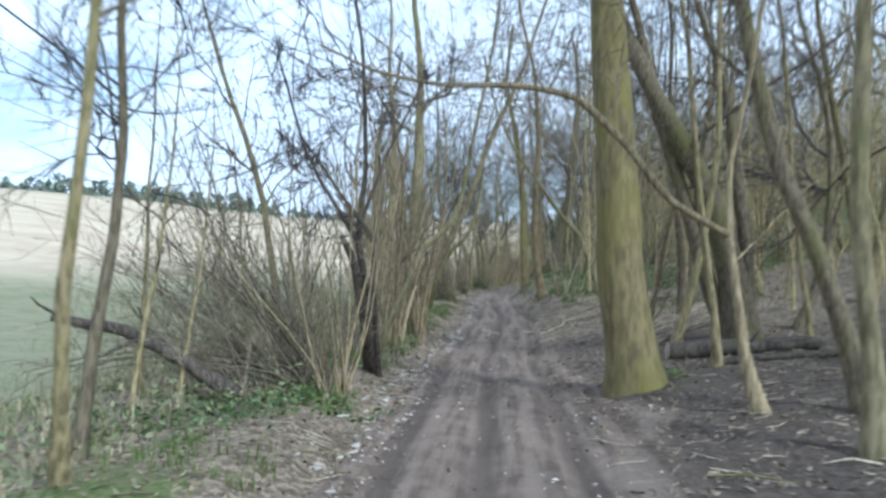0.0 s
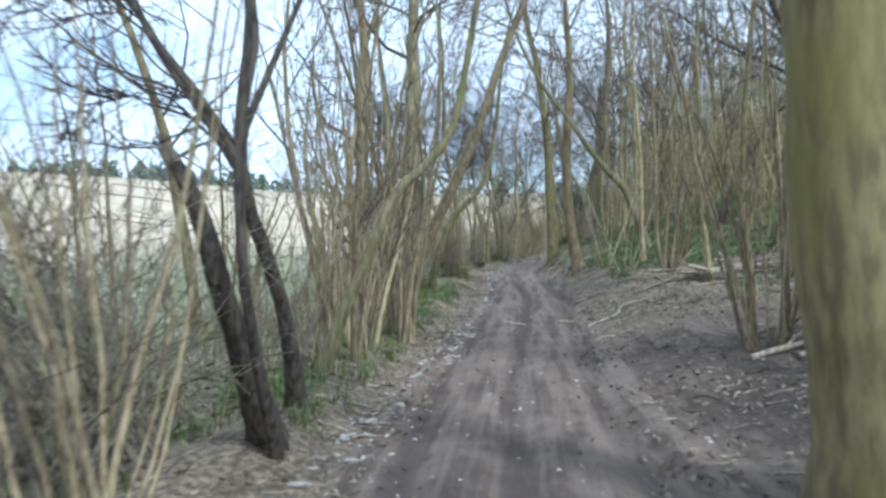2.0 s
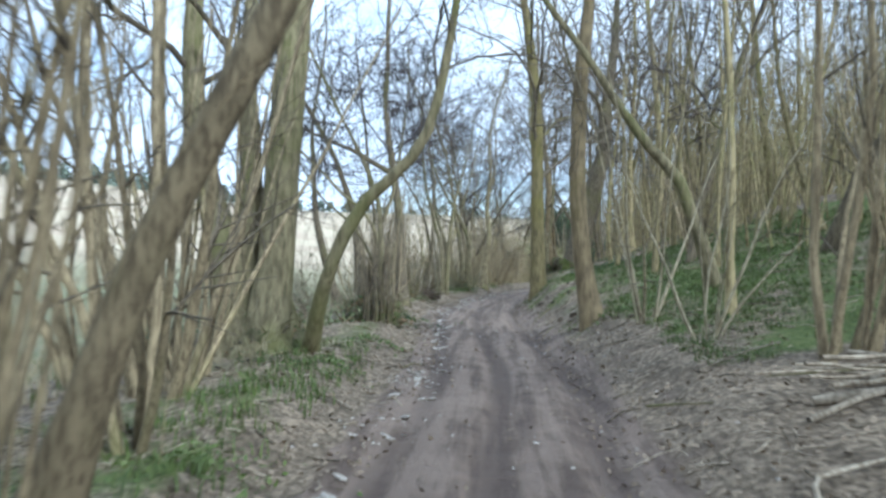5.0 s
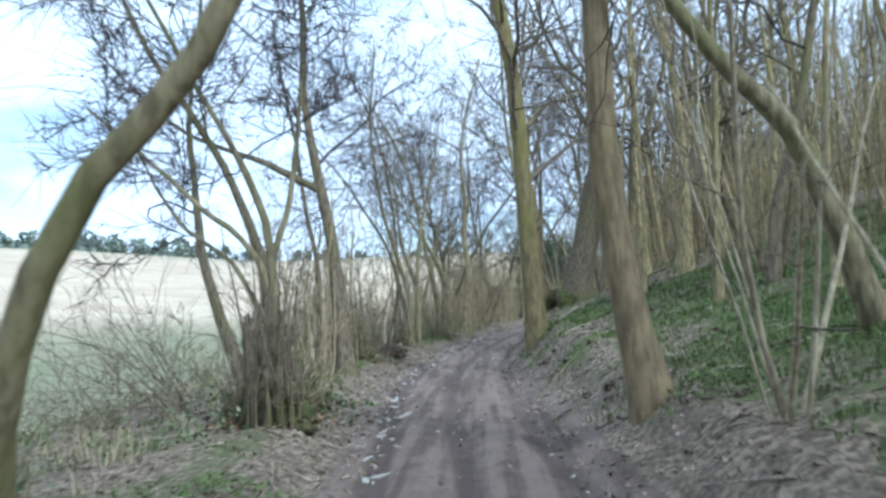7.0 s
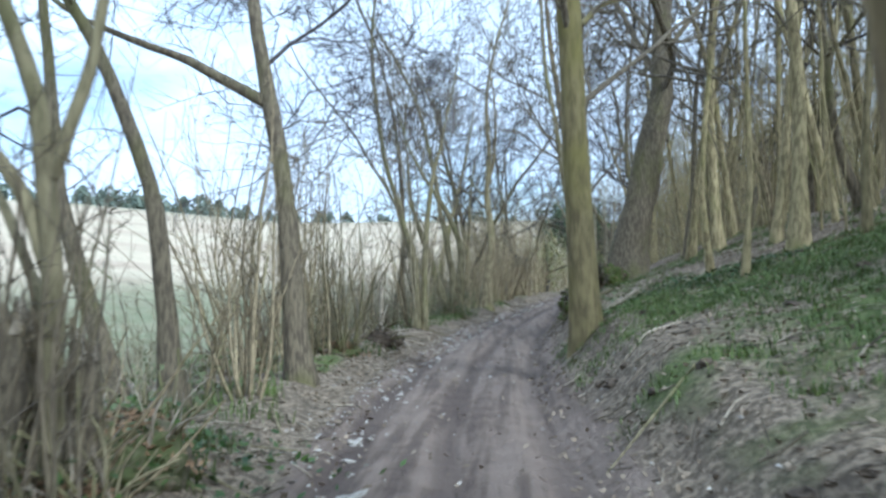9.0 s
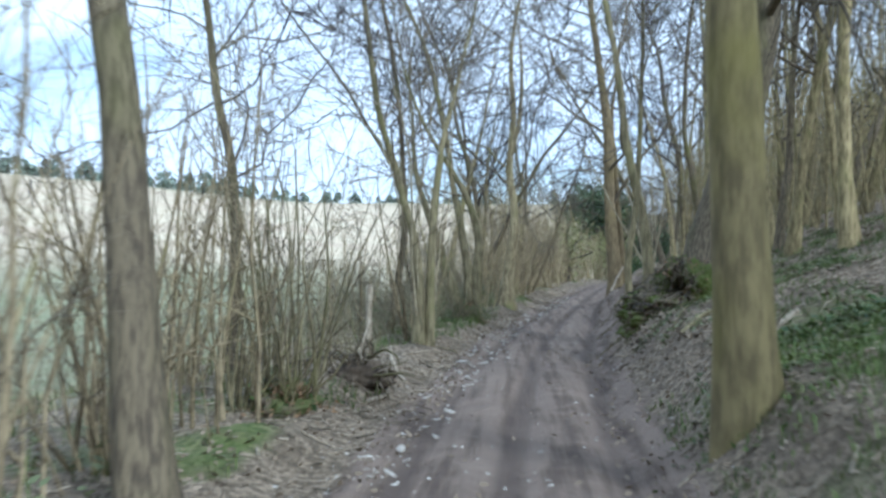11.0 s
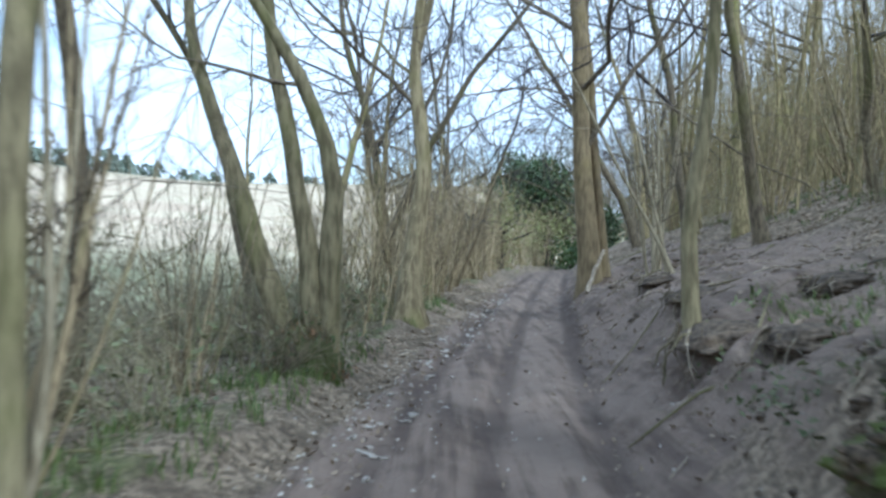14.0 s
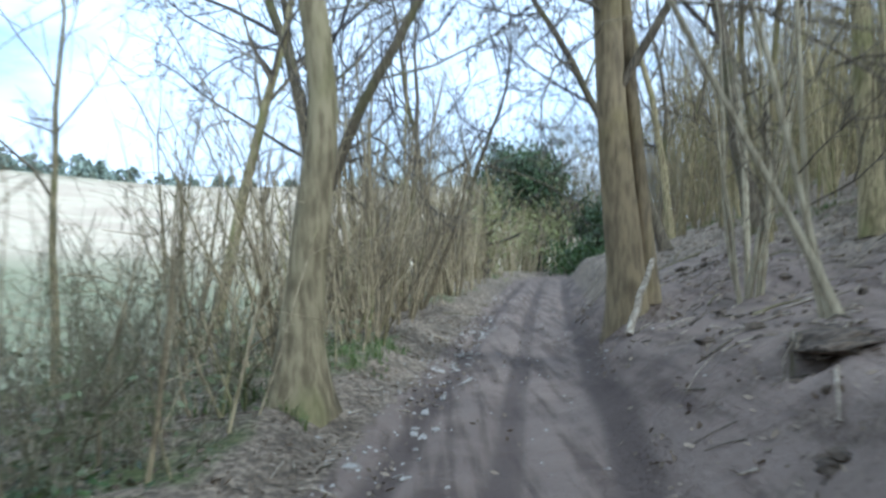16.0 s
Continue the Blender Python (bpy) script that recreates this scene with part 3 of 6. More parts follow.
def shrub(seed, stems, height, twig=TWIG, label="tangled leafless shrub of thin twigs", group="shrubs of the wood edge", droop=0.0, wide=24, fan=3.1416, thick=1.0):
    rng = np.random.default_rng(seed)
    root = thing("shrub", (0, 0, 0), label, "shrub", group)
    a = math.pi + rng.uniform(-fan, fan, stems)
    start = np.stack([0.35 * np.cos(a) * rng.uniform(0, 1, stems), 0.35 * np.sin(a) * rng.uniform(0, 1, stems), np.full(stems, -0.05)], -1)
    t = np.radians(np.abs(rng.normal(wide, 16, stems)))
    head = np.stack([np.sin(t) * np.cos(a), np.sin(t) * np.sin(a), np.cos(t)], -1)
    line = wander(rng, start, head, height * rng.uniform(0.5, 1.15, stems), 7, 0.13, droop)
    rad = taper(rng.uniform(0.006, 0.014, stems) * thick, 7, 0.3)
    for j in range(5):
        part("stem", Wood().add(line[j:j + 1], rad[j:j + 1], 4).mesh("stem", twig), root)
    crown = Wood().add(line[5:], rad[5:], 3)
    lp, lr = shoots(rng, line, rad, 5, 0.15, 1.0, 0.4, 48, 3, 0.3, 0.0, 0.65, 0.5, 0.0045)
    crown.add(lp, lr, 3)
    bp, br = shoots(rng, lp, lr, 2, 0.1, 1.0, 0.6, 48, 2, 0.22, 0.0, 0.7, 0.6, 0.0032)
    crown.add(bp, br, 3)
    part("crown", crown.mesh("crown", twig), root)
    return root


def crooked(x, y, seed, height=9.0, r=0.10, wood=BARK_OAK, twig=TWIG_DARK):
    """A crooked tree that grows round the track."""
    rng = np.random.default_rng(seed)
    line = wander(rng, np.array([[x, y, ground_z(x, y) - float(rise(y))]]), np.array([[rng.normal(0, 0.12), rng.normal(0, 0.12), 1.0]]), np.array([5.0]), 6, 0.12, 0.06)[0]
    path = [(*p, r * (1 - 0.09 * i)) for i, p in enumerate(line.tolist())]
    return tree("field_tree", "crooked bare tree with a wide twiggy crown", path, height, seed + 1, wood, twig, limbs=15, first=0.25, spread=64, group="crooked trees along the track", sides=10, limb_len=0.52, dense=1.1, bendy=1.5)


def set_down(ob, x, y, turn=0.0, scale=1.0, sink=0.04, lean=(0.0, 0.0)):
    """The pose for a copy of ob standing on the ground."""
    m = Matrix.Translation((x, y, ground_z(x, y) - sink)) @ Euler((lean[0], lean[1], turn)).to_matrix().to_4x4() @ Matrix.Scale(scale, 4)
    return copy_thing(ob, m)


def plant(kinds, rng, places, lo=0.85, hi=1.15, lean=0.05, turn=3.1416):
    """The first few stand for themselves, all others are copies."""
    for x, y in places:
        k = kinds[rng.integers(len(kinds))]
        set_down(k, x, y, rng.uniform(-turn, turn), rng.uniform(lo, hi), 0.05, (rng.normal(0, lean), rng.normal(0, lean)))


def scatter(rng, count, ulo, uhi, ylo, yhi, gap, taken):
    """Places beside the track, by distance from its middle, none too near another."""
    out = []
    for _ in range(count * 12):
        if len(out) >= count:
            break
        y = rng.uniform(ylo, yhi)
        x = rng.uniform(ulo, uhi) + float(road_x(y))
        if all((x - a) ** 2 + (y - b) ** 2 > max(gap, g) ** 2 for a, b, g in taken):
            taken.append((x, y, gap))
            out.append((x, y))
    return out


# ---- the trees that line the track ----
tree("beech", "tall beech with smooth khaki-green trunk beside the track", [(1.90, 12.66, 0.15, 0.40), (1.86, 12.65, 0.64, 0.36), (1.70, 12.63, 1.67, 0.335), (1.64, 12.62, 3.05, 0.30), (1.55, 12.61, 4.77, 0.285)], 15, 11, BARK_BEECH, limbs=10, first=0.5, flare=0.30)
tree("oak", "dark multi-stemmed oak with leaning mossy trunks", [(4.58, 16.78, 0.5, 0.33), (4.37, 16.76, 1.91, 0.27), (3.97, 16.71, 3.33, 0.22), (2.96, 16.61, 5.13, 0.19)], 12, 12, BARK_OAK, first=0.5,
     forks=[[(4.40, 16.9, 0.5, 0.19), (3.98, 16.9, 1.53, 0.16), (3.62, 16.84, 2.78, 0.14), (2.85, 16.76, 5.37, 0.12)], [(4.7, 16.9, 0.5, 0.17), (4.75, 17.1, 2.2, 0.14), (4.5, 17.2, 4.4, 0.12)]])
tree("crooked_ash", "thin pale crooked tree with one limb arching over", [(2.98, 10.14, 0.2, 0.085), (2.79, 10.12, 0.79, 0.066), (2.70, 10.11, 1.51, 0.05), (2.60, 10.10, 2.24, 0.043), (2.61, 10.10, 3.06, 0.032)], 5, 13, BARK_HAZEL, limbs=4, flare=0.6,
     forks=[[(2.60, 10.10, 2.25, 0.042), (1.89, 10.03, 2.65, 0.042), (1.40, 9.97, 3.3, 0.045), (0.83, 9.93, 3.86, 0.044), (0.17, 9.86, 3.98, 0.038), (-0.75, 9.77, 3.96, 0.025)]], dense=0.5)
tree("dark_thorn", "black-barked slender forked thorn tree", [(-2.02, 13.75, 0.2, 0.045), (-2.0, 13.2, 0.9, 0.04), (-1.99, 12.9, 1.5, 0.036), (-1.99, 12.85, 2.05, 0.034), (-1.99, 12.85, 2.28, 0.034), (-1.96, 12.85, 2.53, 0.027), (-1.91, 12.87, 2.78, 0.024), (-1.87, 12.9, 3.0, 0.022), (-1.95, 13.0, 3.6, 0.02)], 6, 14, BARK_DARK, TWIG_DARK, limbs=9, first=0.35, dense=1.0,
     forks=[[(-1.99, 12.85, 2.26, 0.032), (-2.10, 12.85, 2.44, 0.03), (-2.30, 12.87, 2.73, 0.028), (-2.51, 12.9, 2.98, 0.026), (-2.8, 13.0, 3.4, 0.024)]])
tree("dark_thorn", "black-barked thorn tree with a bent trunk", [(-2.38, 15.6, 0.15, 0.085), (-2.35, 15.3, 0.7, 0.07), (-2.37, 15.1, 1.18, 0.066), (-2.42, 14.8, 1.64, 0.062), (-2.49, 14.5, 2.05, 0.058), (-2.51, 14.4, 2.37, 0.054), (-2.47, 14.3, 2.68, 0.055), (-2.42, 14.3, 3.1, 0.048), (-2.37, 14.3, 3.46, 0.04)], 8, 15, BARK_DARK, TWIG_DARK, limbs=10, first=0.35, dense=1.0,
     forks=[[(-2.50, 14.42, 2.3, 0.04), (-2.75, 14.3, 2.75, 0.036), (-3.1, 14.2, 3.3, 0.03), (-3.4, 14.2, 3.9, 0.025)], [(-2.48, 14.35, 2.6, 0.036), (-2.3, 14.6, 3.2, 0.03), (-2.05, 14.9, 4.0, 0.025)]])
tree("leaning_ash", "pale ash stem leaning across towards the track", [(-2.55, 23.4, 0.1, 0.14), (-2.25, 23.3, 0.95, 0.11), (-2.05, 23.3, 1.55, 0.10), (-1.42, 23.3, 2.8, 0.09), (-0.98, 23.3, 3.75, 0.08)], 10, 16, BARK_HAZEL, limbs=7, first=0.45,
     forks=[[(-3.05, 22.94, 0.1, 0.13), (-3.15, 22.9, 1.95, 0.115), (-3.08, 22.87, 3.35, 0.11), (-3.0, 22.86, 5.0, 0.09)]])
tree("leaning_hazel", "old hazel stem bending over towards the track", [(-2.62, 17.5, 0.1, 0.085), (-2.36, 17.4, 0.8, 0.066), (-2.05, 17.4, 1.47, 0.06), (-1.73, 17.4, 2.22, 0.056), (-1.58, 17.4, 2.42, 0.055), (-1.27, 17.4, 2.64, 0.05), (-1.0, 17.4, 2.98, 0.046), (-0.86, 17.4, 3.5, 0.04)], 7, 34, BARK_ASH, limbs=7, first=0.4)
tree("sycamore", "brown smooth trunk leaning a little at the track edge", [(1.58, 34.6, 0.55, 0.23), (1.44, 34.6, 0.95, 0.19), (1.32, 34.6, 1.65, 0.155), (1.20, 34.6, 3.05, 0.145), (1.22, 34.55, 5.08, 0.125)], 14, 17, BARK_BROWN, limbs=8, first=0.5, flare=0.3)
tree("beech", "slender beech trunk with greenish bark at the track edge", [(1.08, 44.0, 0.7, 0.25), (1.00, 44.0, 1.9, 0.20), (0.92, 44.0, 4.7, 0.175), (0.84, 44.0, 6.3, 0.16), (0.63, 44.0, 7.8, 0.135)], 14, 18, BARK_BEECH, limbs=13, first=0.25, flare=0.3)
tree("leaning_oak", "mossy young oak leaning over the track", [(3.66, 34.35, 1.1, 0.13), (3.33, 34.29, 2.06, 0.115), (2.93, 34.23, 3.07, 0.11), (2.35, 34.18, 3.65, 0.09), (1.85, 34.12, 4.32, 0.075)], 9, 19, BARK_ASH, limbs=7, first=0.5)
tree("ash", "stout old ash with broad trunk and one limb reaching out", [(-3.39, 31.25, 0.05, 0.38), (-3.44, 31.24, 0.81, 0.28), (-3.37, 31.24, 1.83, 0.25), (-3.35, 31.24, 2.84, 0.25), (-3.28, 31.24, 3.85, 0.25)], 13, 20, BARK_ASH, limbs=9, first=0.42, flare=0.85,
     forks=[[(-2.80, 30.9, 0.1, 0.14), (-2.64, 30.5, 0.6, 0.11), (-2.54, 30.3, 1.0, 0.10), (-2.40, 30.2, 1.4, 0.094), (-2.26, 30.15, 1.75, 0.09), (-2.12, 30.15, 2.08, 0.09), (-1.95, 30.15, 2.32, 0.086), (-1.65, 30.15, 2.56, 0.08), (-1.42, 30.05, 2.78, 0.077), (-1.22, 30.0, 3.0, 0.074), (-1.08, 30.0, 3.35, 0.07), (-0.92, 30.0, 4.2, 0.06)], [(-3.75, 31.5, 0.0, 0.34), (-3.9, 31.5, 1.4, 0.27), (-3.85, 31.5, 2.6, 0.17), (-4.0, 31.5, 4.2, 0.14)], [(-3.95, 31.3, 0.0, 0.36), (-4.08, 31.3, 1.3, 0.30), (-4.4, 31.35, 2.3, 0.21), (-4.72, 31.4, 3.4, 0.18), (-4.8, 31.4, 4.6, 0.16)]])
tree("alder", "dark alder with crooked trunk and long side limb", [(-2.72, 42.6, 0.15, 0.17), (-2.83, 42.6, 1.46, 0.14), (-2.91, 42.6, 2.66, 0.12), (-3.09, 42.6, 3.72, 0.11), (-3.28, 42.6, 4.85, 0.085)], 11, 21, BARK_OAK, TWIG_DARK, limbs=9, first=0.35,
     forks=[[(-3.13, 42.6, 3.79, 0.08), (-3.65, 42.6, 4.08, 0.07), (-4.20, 42.6, 4.41, 0.06), (-4.89, 42.6, 4.67, 0.045)]])
tree("alder", "grey-brown alder with two leaning trunks", [(-3.60, 40.6, 0.0, 0.15), (-3.66, 40.59, 0.98, 0.105), (-3.79, 40.57, 2.4, 0.09), (-4.08, 40.54, 3.25, 0.075), (-4.40, 40.51, 4.05, 0.065)], 9, 22, BARK_OAK, TWIG_DARK, limbs=8, first=0.35,
     forks=[[(-4.05, 40.56, -0.1, 0.13), (-4.52, 40.53, 1.34, 0.10), (-4.81, 40.5, 2.42, 0.08), (-4.91, 40.48, 3.84, 0.06)]])
tree("oak", "thick dark oak leaning back on a mossy root mound", [(2.95, 53.85, 1.1, 0.56), (3.08, 53.9, 1.9, 0.46), (3.24, 53.92, 2.6, 0.42), (3.56, 53.95, 3.9, 0.38), (3.85, 54.0, 5.2, 0.34)], 15, 23, BARK_OAK, limbs=12, first=0.3, flare=0.6)
tree("ash", "mottled ash with pale foot and a high fork", [(-0.80, 65.0, 0.12, 0.27), (-0.76, 65.0, 1.08, 0.185), (-0.66, 65.0, 1.95, 0.165), (-0.52, 65.0, 2.87, 0.148), (-0.58, 65.0, 3.7, 0.13), (-0.72, 65.0, 4.54, 0.112), (-0.66, 65.0, 5.3, 0.10)], 12, 25, BARK_MOTTLED, limbs=12, first=0.2,
     forks=[[(-0.67, 65.0, 5.0, 0.08), (-0.4, 65.0, 6.0, 0.07), (-0.3, 64.9, 7.2, 0.055)]])
tree("ash", "twin-stemmed greenish ash beside the track", [(-2.33, 53.4, 0.2, 0.105), (-2.32, 53.4, 1.5, 0.085), (-2.44, 53.4, 2.32, 0.075), (-2.65, 53.4, 2.9, 0.075), (-2.73, 53.4, 3.34, 0.065)], 9, 26, BARK_ASH, limbs=8, first=0.3,
     forks=[[(-2.13, 53.45, 0.1, 0.095), (-2.12, 53.45, 1.5, 0.075), (-2.08, 53.45, 2.42, 0.07), (-1.99, 53.45, 3.3, 0.065)]])
tree("maple", "three-stemmed field maple with mossy foot", [(-1.66, 59.4, 0.2, 0.16), (-1.74, 59.38, 1.64, 0.11), (-1.87, 59.36, 2.21, 0.10), (-1.94, 59.34, 2.89, 0.092), (-2.10, 59.33, 3.46, 0.082)], 10, 27, BARK_ASH, limbs=7, first=0.35,
     forks=[[(-1.52, 59.4, 0.1, 0.15), (-1.49, 59.38, 1.64, 0.12), (-1.42, 59.35, 2.44, 0.10), (-1.62, 59.34, 2.97, 0.088), (-1.82, 59.33, 3.47, 0.08)], [(-1.80, 59.45, 0.1, 0.16), (-2.34, 59.4, 1.55, 0.13), (-2.53, 59.36, 2.31, 0.11), (-2.83, 59.35, 3.14, 0.085)]])
tree("oak", "upright brown oak at the foot of the bank", [(3.05, 68.2, 0.7, 0.29), (2.98, 68.2, 1.57, 0.235), (2.82, 68.15, 3.51, 0.195), (2.75, 68.05, 6.41, 0.17)], 15, 28, BARK_BROWN, limbs=15, first=0.2, flare=0.35,
     forks=[[(3.33, 68.35, 0.9, 0.15), (3.26, 68.3, 2.06, 0.115), (3.10, 68.25, 3.72, 0.10), (3.0, 68.2, 5.47, 0.09)]])
tree("young_ash", "slim grey-green ash rooted in the bank", [(2.12, 57.8, 0.7, 0.085), (2.08, 57.8, 1.0, 0.076), (2.06, 57.8, 1.84, 0.072), (2.16, 57.8, 2.38, 0.072), (2.25, 57.8, 3.02, 0.068), (2.29, 57.8, 3.45, 0.064)], 8, 29, BARK_ASH, limbs=6, first=0.4)
tree("hawthorn", "old twiggy hawthorn with dark stems leaning to the field", [(-2.55, 36.2, 0.2, 0.075), (-2.53, 36.2, 1.0, 0.062), (-2.53, 36.2, 1.76, 0.058), (-2.61, 36.2, 2.63, 0.05), (-2.85, 36.2, 3.27, 0.043), (-3.09, 36.2, 3.74, 0.036), (-3.39, 36.2, 4.28, 0.03)], 6, 61, BARK_ASH, TWIG_DARK, limbs=12, first=0.4, sides=9, dense=1.0,
     forks=[[(-2.56, 36.22, 1.7, 0.045), (-2.68, 36.2, 2.1, 0.04), (-2.97, 36.15, 2.52, 0.036), (-3.32, 36.2, 2.75, 0.032), (-3.73, 36.2, 3.17, 0.028), (-4.33, 36.3, 3.71, 0.024)], [(-2.54, 36.2, 2.2, 0.04), (-2.34, 36.25, 2.79, 0.034), (-2.24, 36.3, 3.49, 0.03), (-2.16, 36.3, 4.19, 0.025)], [(-2.5, 36.25, 0.6, 0.04), (-2.75, 36.5, 1.5, 0.035), (-3.2, 36.8, 2.2, 0.03), (-3.9, 37.0, 2.7, 0.025)]])
tree("young_ash", "slim pale ash rooted on the bank", [(1.86, 53.5, 0.75, 0.115), (1.86, 53.5, 1.3, 0.098), (1.85, 53.5, 1.7, 0.09), (1.80, 53.5, 2.3, 0.083), (1.70, 53.5, 2.84, 0.08), (1.55, 53.5, 3.35, 0.078)], 10, 30, BARK_ASH, limbs=6, first=0.45)

tree("old_thorn", "dark leaning trunk among the saplings", [(4.15, 10.0, 0.2, 0.15), (3.89, 10.0, 1.08, 0.12), (3.52, 10.0, 2.17, 0.105), (3.15, 10.0, 3.01, 0.10), (2.83, 10.0, 4.33, 0.09)], 9, 32, BARK_OAK, TWIG_DARK, limbs=10, first=0.4)
tree("young_ash", "slim greenish ash at the edge of the wood", [(3.38, 8.0, 0.15, 0.12), (3.33, 8.0, 1.01, 0.09), (3.22, 8.0, 2.24, 0.082), (3.25, 8.0, 3.54, 0.075), (3.28, 8.0, 4.32, 0.07)], 10, 33, BARK_ASH, limbs=8, first=0.4)


def broken_snag():
    rng = np.random.default_rng(40)
    base = np.array([-2.15, 13.95, ground_z(-2.15, 13.95) - 0.05])
    root = thing("tree_snag", base, "broken leaning tree snag with jagged reddish top", "dead tree")
    line, me = stem_mesh(rng, [(0, 0, 0, 0.115), (-0.05, -0.6, 0.95, 0.085), (-0.11, -0.75, 1.3, 0.078), (-0.13, -0.9, 1.6, 0.07), (-0.19, -1.0, 1.9, 0.06), (-0.29, -1.05, 2.1, 0.05)], BARK_DARK, 14, 18, 0.4)
    part("trunk", me, root)
    splinters = wander(rng, line[-1, :3] + rng.normal(0, 0.028, (9, 3)) * (1, 1, 0.2), np.array([[-0.35, 0, 1.0]]) + rng.normal(0, 0.15, (9, 3)), rng.uniform(0.1, 0.25, 9), 4, 0.05, 0)
    part("splinters", Wood().add(splinters, taper(np.full(9, 0.025), 4, 0.1), 4).mesh("splinters", DEADWOOD), root, "torn pale reddish wood")


broken_snag()


def old_stump(x, y, height, r, seed):
    """A rotten coppice stump with a jagged top and moss on its shoulders."""
    rng = np.random.default_rng(seed)
    z = ground_z(x, y) - 0.08
    root = thing("coppice_stump", (x, y, z), "rotten brown coppice stump with jagged mossy top", "stump", "old coppice stumps")
    d = rng.normal(0, 0.05, 2)
    line, me = stem_mesh(rng, [(0, 0, 0, r * 1.25), (d[0] * 0.5, d[1] * 0.5, height * 0.5, r), (d[0], d[1], height, r * 0.8)], BARK_OAK, 14, 14, 0.5, 5, 0.12)
    part("trunk", me, root)
    n = 11
    a = np.arange(n) * 6.283 / n
    start = line[-1, :3] + np.stack([np.cos(a), np.sin(a), 0 * a - 0.1], -1) * r * 0.62
    tops = wander(rng, start, np.array([[0, 0, 1.0]]) + rng.normal(0, 0.12, (n, 3)), rng.uniform(0.08, 0.28, n), 4, 0.06, 0)
    for j in range(n):
        part("splinter", Wood().add(tops[j:j + 1], taper([r * 0.3], 4, 0.15), 5).mesh("splinter", DEADWOOD if j % 3 == 0 else BARK_OAK), root)
    shoots_at = wander(rng, np.array([[0, 0, 0.1]]) + rng.normal(0, r, (7, 3)) * (1, 1, 0.3), np.array([[0, 0, 1.0]]) + rng.normal(0, 0.3, (7, 3)), rng.uniform(0.7, 1.6, 7), 6, 0.1, 0.02)
    for j in range(7):
        part("shoot", Wood().add(shoots_at[j:j + 1], taper([rng.uniform(0.008, 0.018)], 6, 0.3), 5).mesh("shoot", BARK_HAZEL), root)


old_stump(-2.85, 36.5, 1.2, 0.14, 41)
old_stump(-2.55, 36.6, 1.0, 0.10, 42)

# hazel stools, each kind grown once
STOOLS = [hazel_stool(100 + i, n, h, r, sp) for i, (n, h, r, sp) in enumerate([(13, 7.5, 0.042, 13), (15, 7.0, 0.036, 16), (9, 8.5, 0.058, 11), (16, 6.0, 0.03, 18), (8, 8.0, 0.062, 15)])]
PALE_STOOLS = [hazel_stool(120 + i, n, h, r, sp, 0.15, BARK_PALE, TWIG, 4, 3, "pale slender coppice stems fanning from one foot", "pale coppice stools") for i, (n, h, r, sp) in enumerate([(7, 6.0, 0.029, 12), (8, 7.0, 0.034, 9)])]
POLES = [pole_tree(140 + i, h, r) for i, (h, r) in enumerate([(11, 0.075), (12, 0.10), (9, 0.055), (13, 0.13), (10, 0.065), (14, 0.16)])]
SPREADERS = [spreading_tree(150 + i, h, r) for i, (h, r) in enumerate([(9, 0.11), (8, 0.09), (10, 0.13)])]
SHRUBS = [shrub(160 + i, n, h, BRIAR) for i, (n, h) in enumerate([(16, 1.9), (22, 1.5), (13, 2.6)])]
CLUMPS = [hazel_stool(130 + i, n, h, r, sp, 0.34, BARK_ASH, TWIG, 5, 2, "dense bushy hazel with dark upright stems from one foot", "bushy hazels at the field edge") for i, (n, h, r, sp) in enumerate([(22, 4.8, 0.026, 7), (16, 4.2, 0.03, 12)])]
REEDY = hazel_stool(133, 24, 2.5, 0.02, 0.6, 0.36, BARK_OAK, TWIG, 3, 2, "close-set dead brown hazel stems standing upright on one foot", "dead hazel clumps")
ROW = [hazel_stool(180 + i, n, h, r, sp, 0.38, BARK_HAZEL, TWIG, 5, 3, "old coppiced hazel with close upright brown stems") for i, (n, h, r, sp) in enumerate([(9, 7.5, 0.04, 7), (8, 8.0, 0.046, 7), (10, 6.5, 0.034, 9)])]
ARCHERS = [shrub(170 + i, n, h, droop=-0.10, wide=34, fan=1.1, label="long arching leafless whips tangled together") for i, (n, h) in enumerate([(10, 3.6), (14, 2.8), (8, 4.2)])]

taken = [(1.9, 12.7, 1.2), (4.6, 16.8, 1.2), (3.0, 10.1, 0.8), (-2.3, 14.4, 0.9), (-2.7, 24, 0.7), (1.7, 34.6, 1.2), (1.1, 44, 1.3), (3.7, 34.3, 0.9), (-3.3, 31.2, 1.2),
         (-2.7, 42.6, 0.8), (-3.7, 40.6, 1.0), (2.8, 53.6, 1.6), (-0.95, 65, 1.0), (-2.3, 53.4, 0.8), (-1.7, 59.4, 1.0), (3.0, 68.2, 1.3), (2.0, 57.8, 0.7), (4.1, 10.0, 0.8), (3.4, 8.0, 0.8), (1.9, 53.5, 0.7),
         (-2.75, 37.4, 0.7), (-2.15, 34.9, 0.7), (-3.1, 38.0, 0.9)]
rng = np.random.default_rng(5)


def stand(kind, x, y, turn=0.0, scale=1.0):
    taken.append((x, y, 0.7))
    ob = set_down(kind, x, y, turn, scale)
    return ob


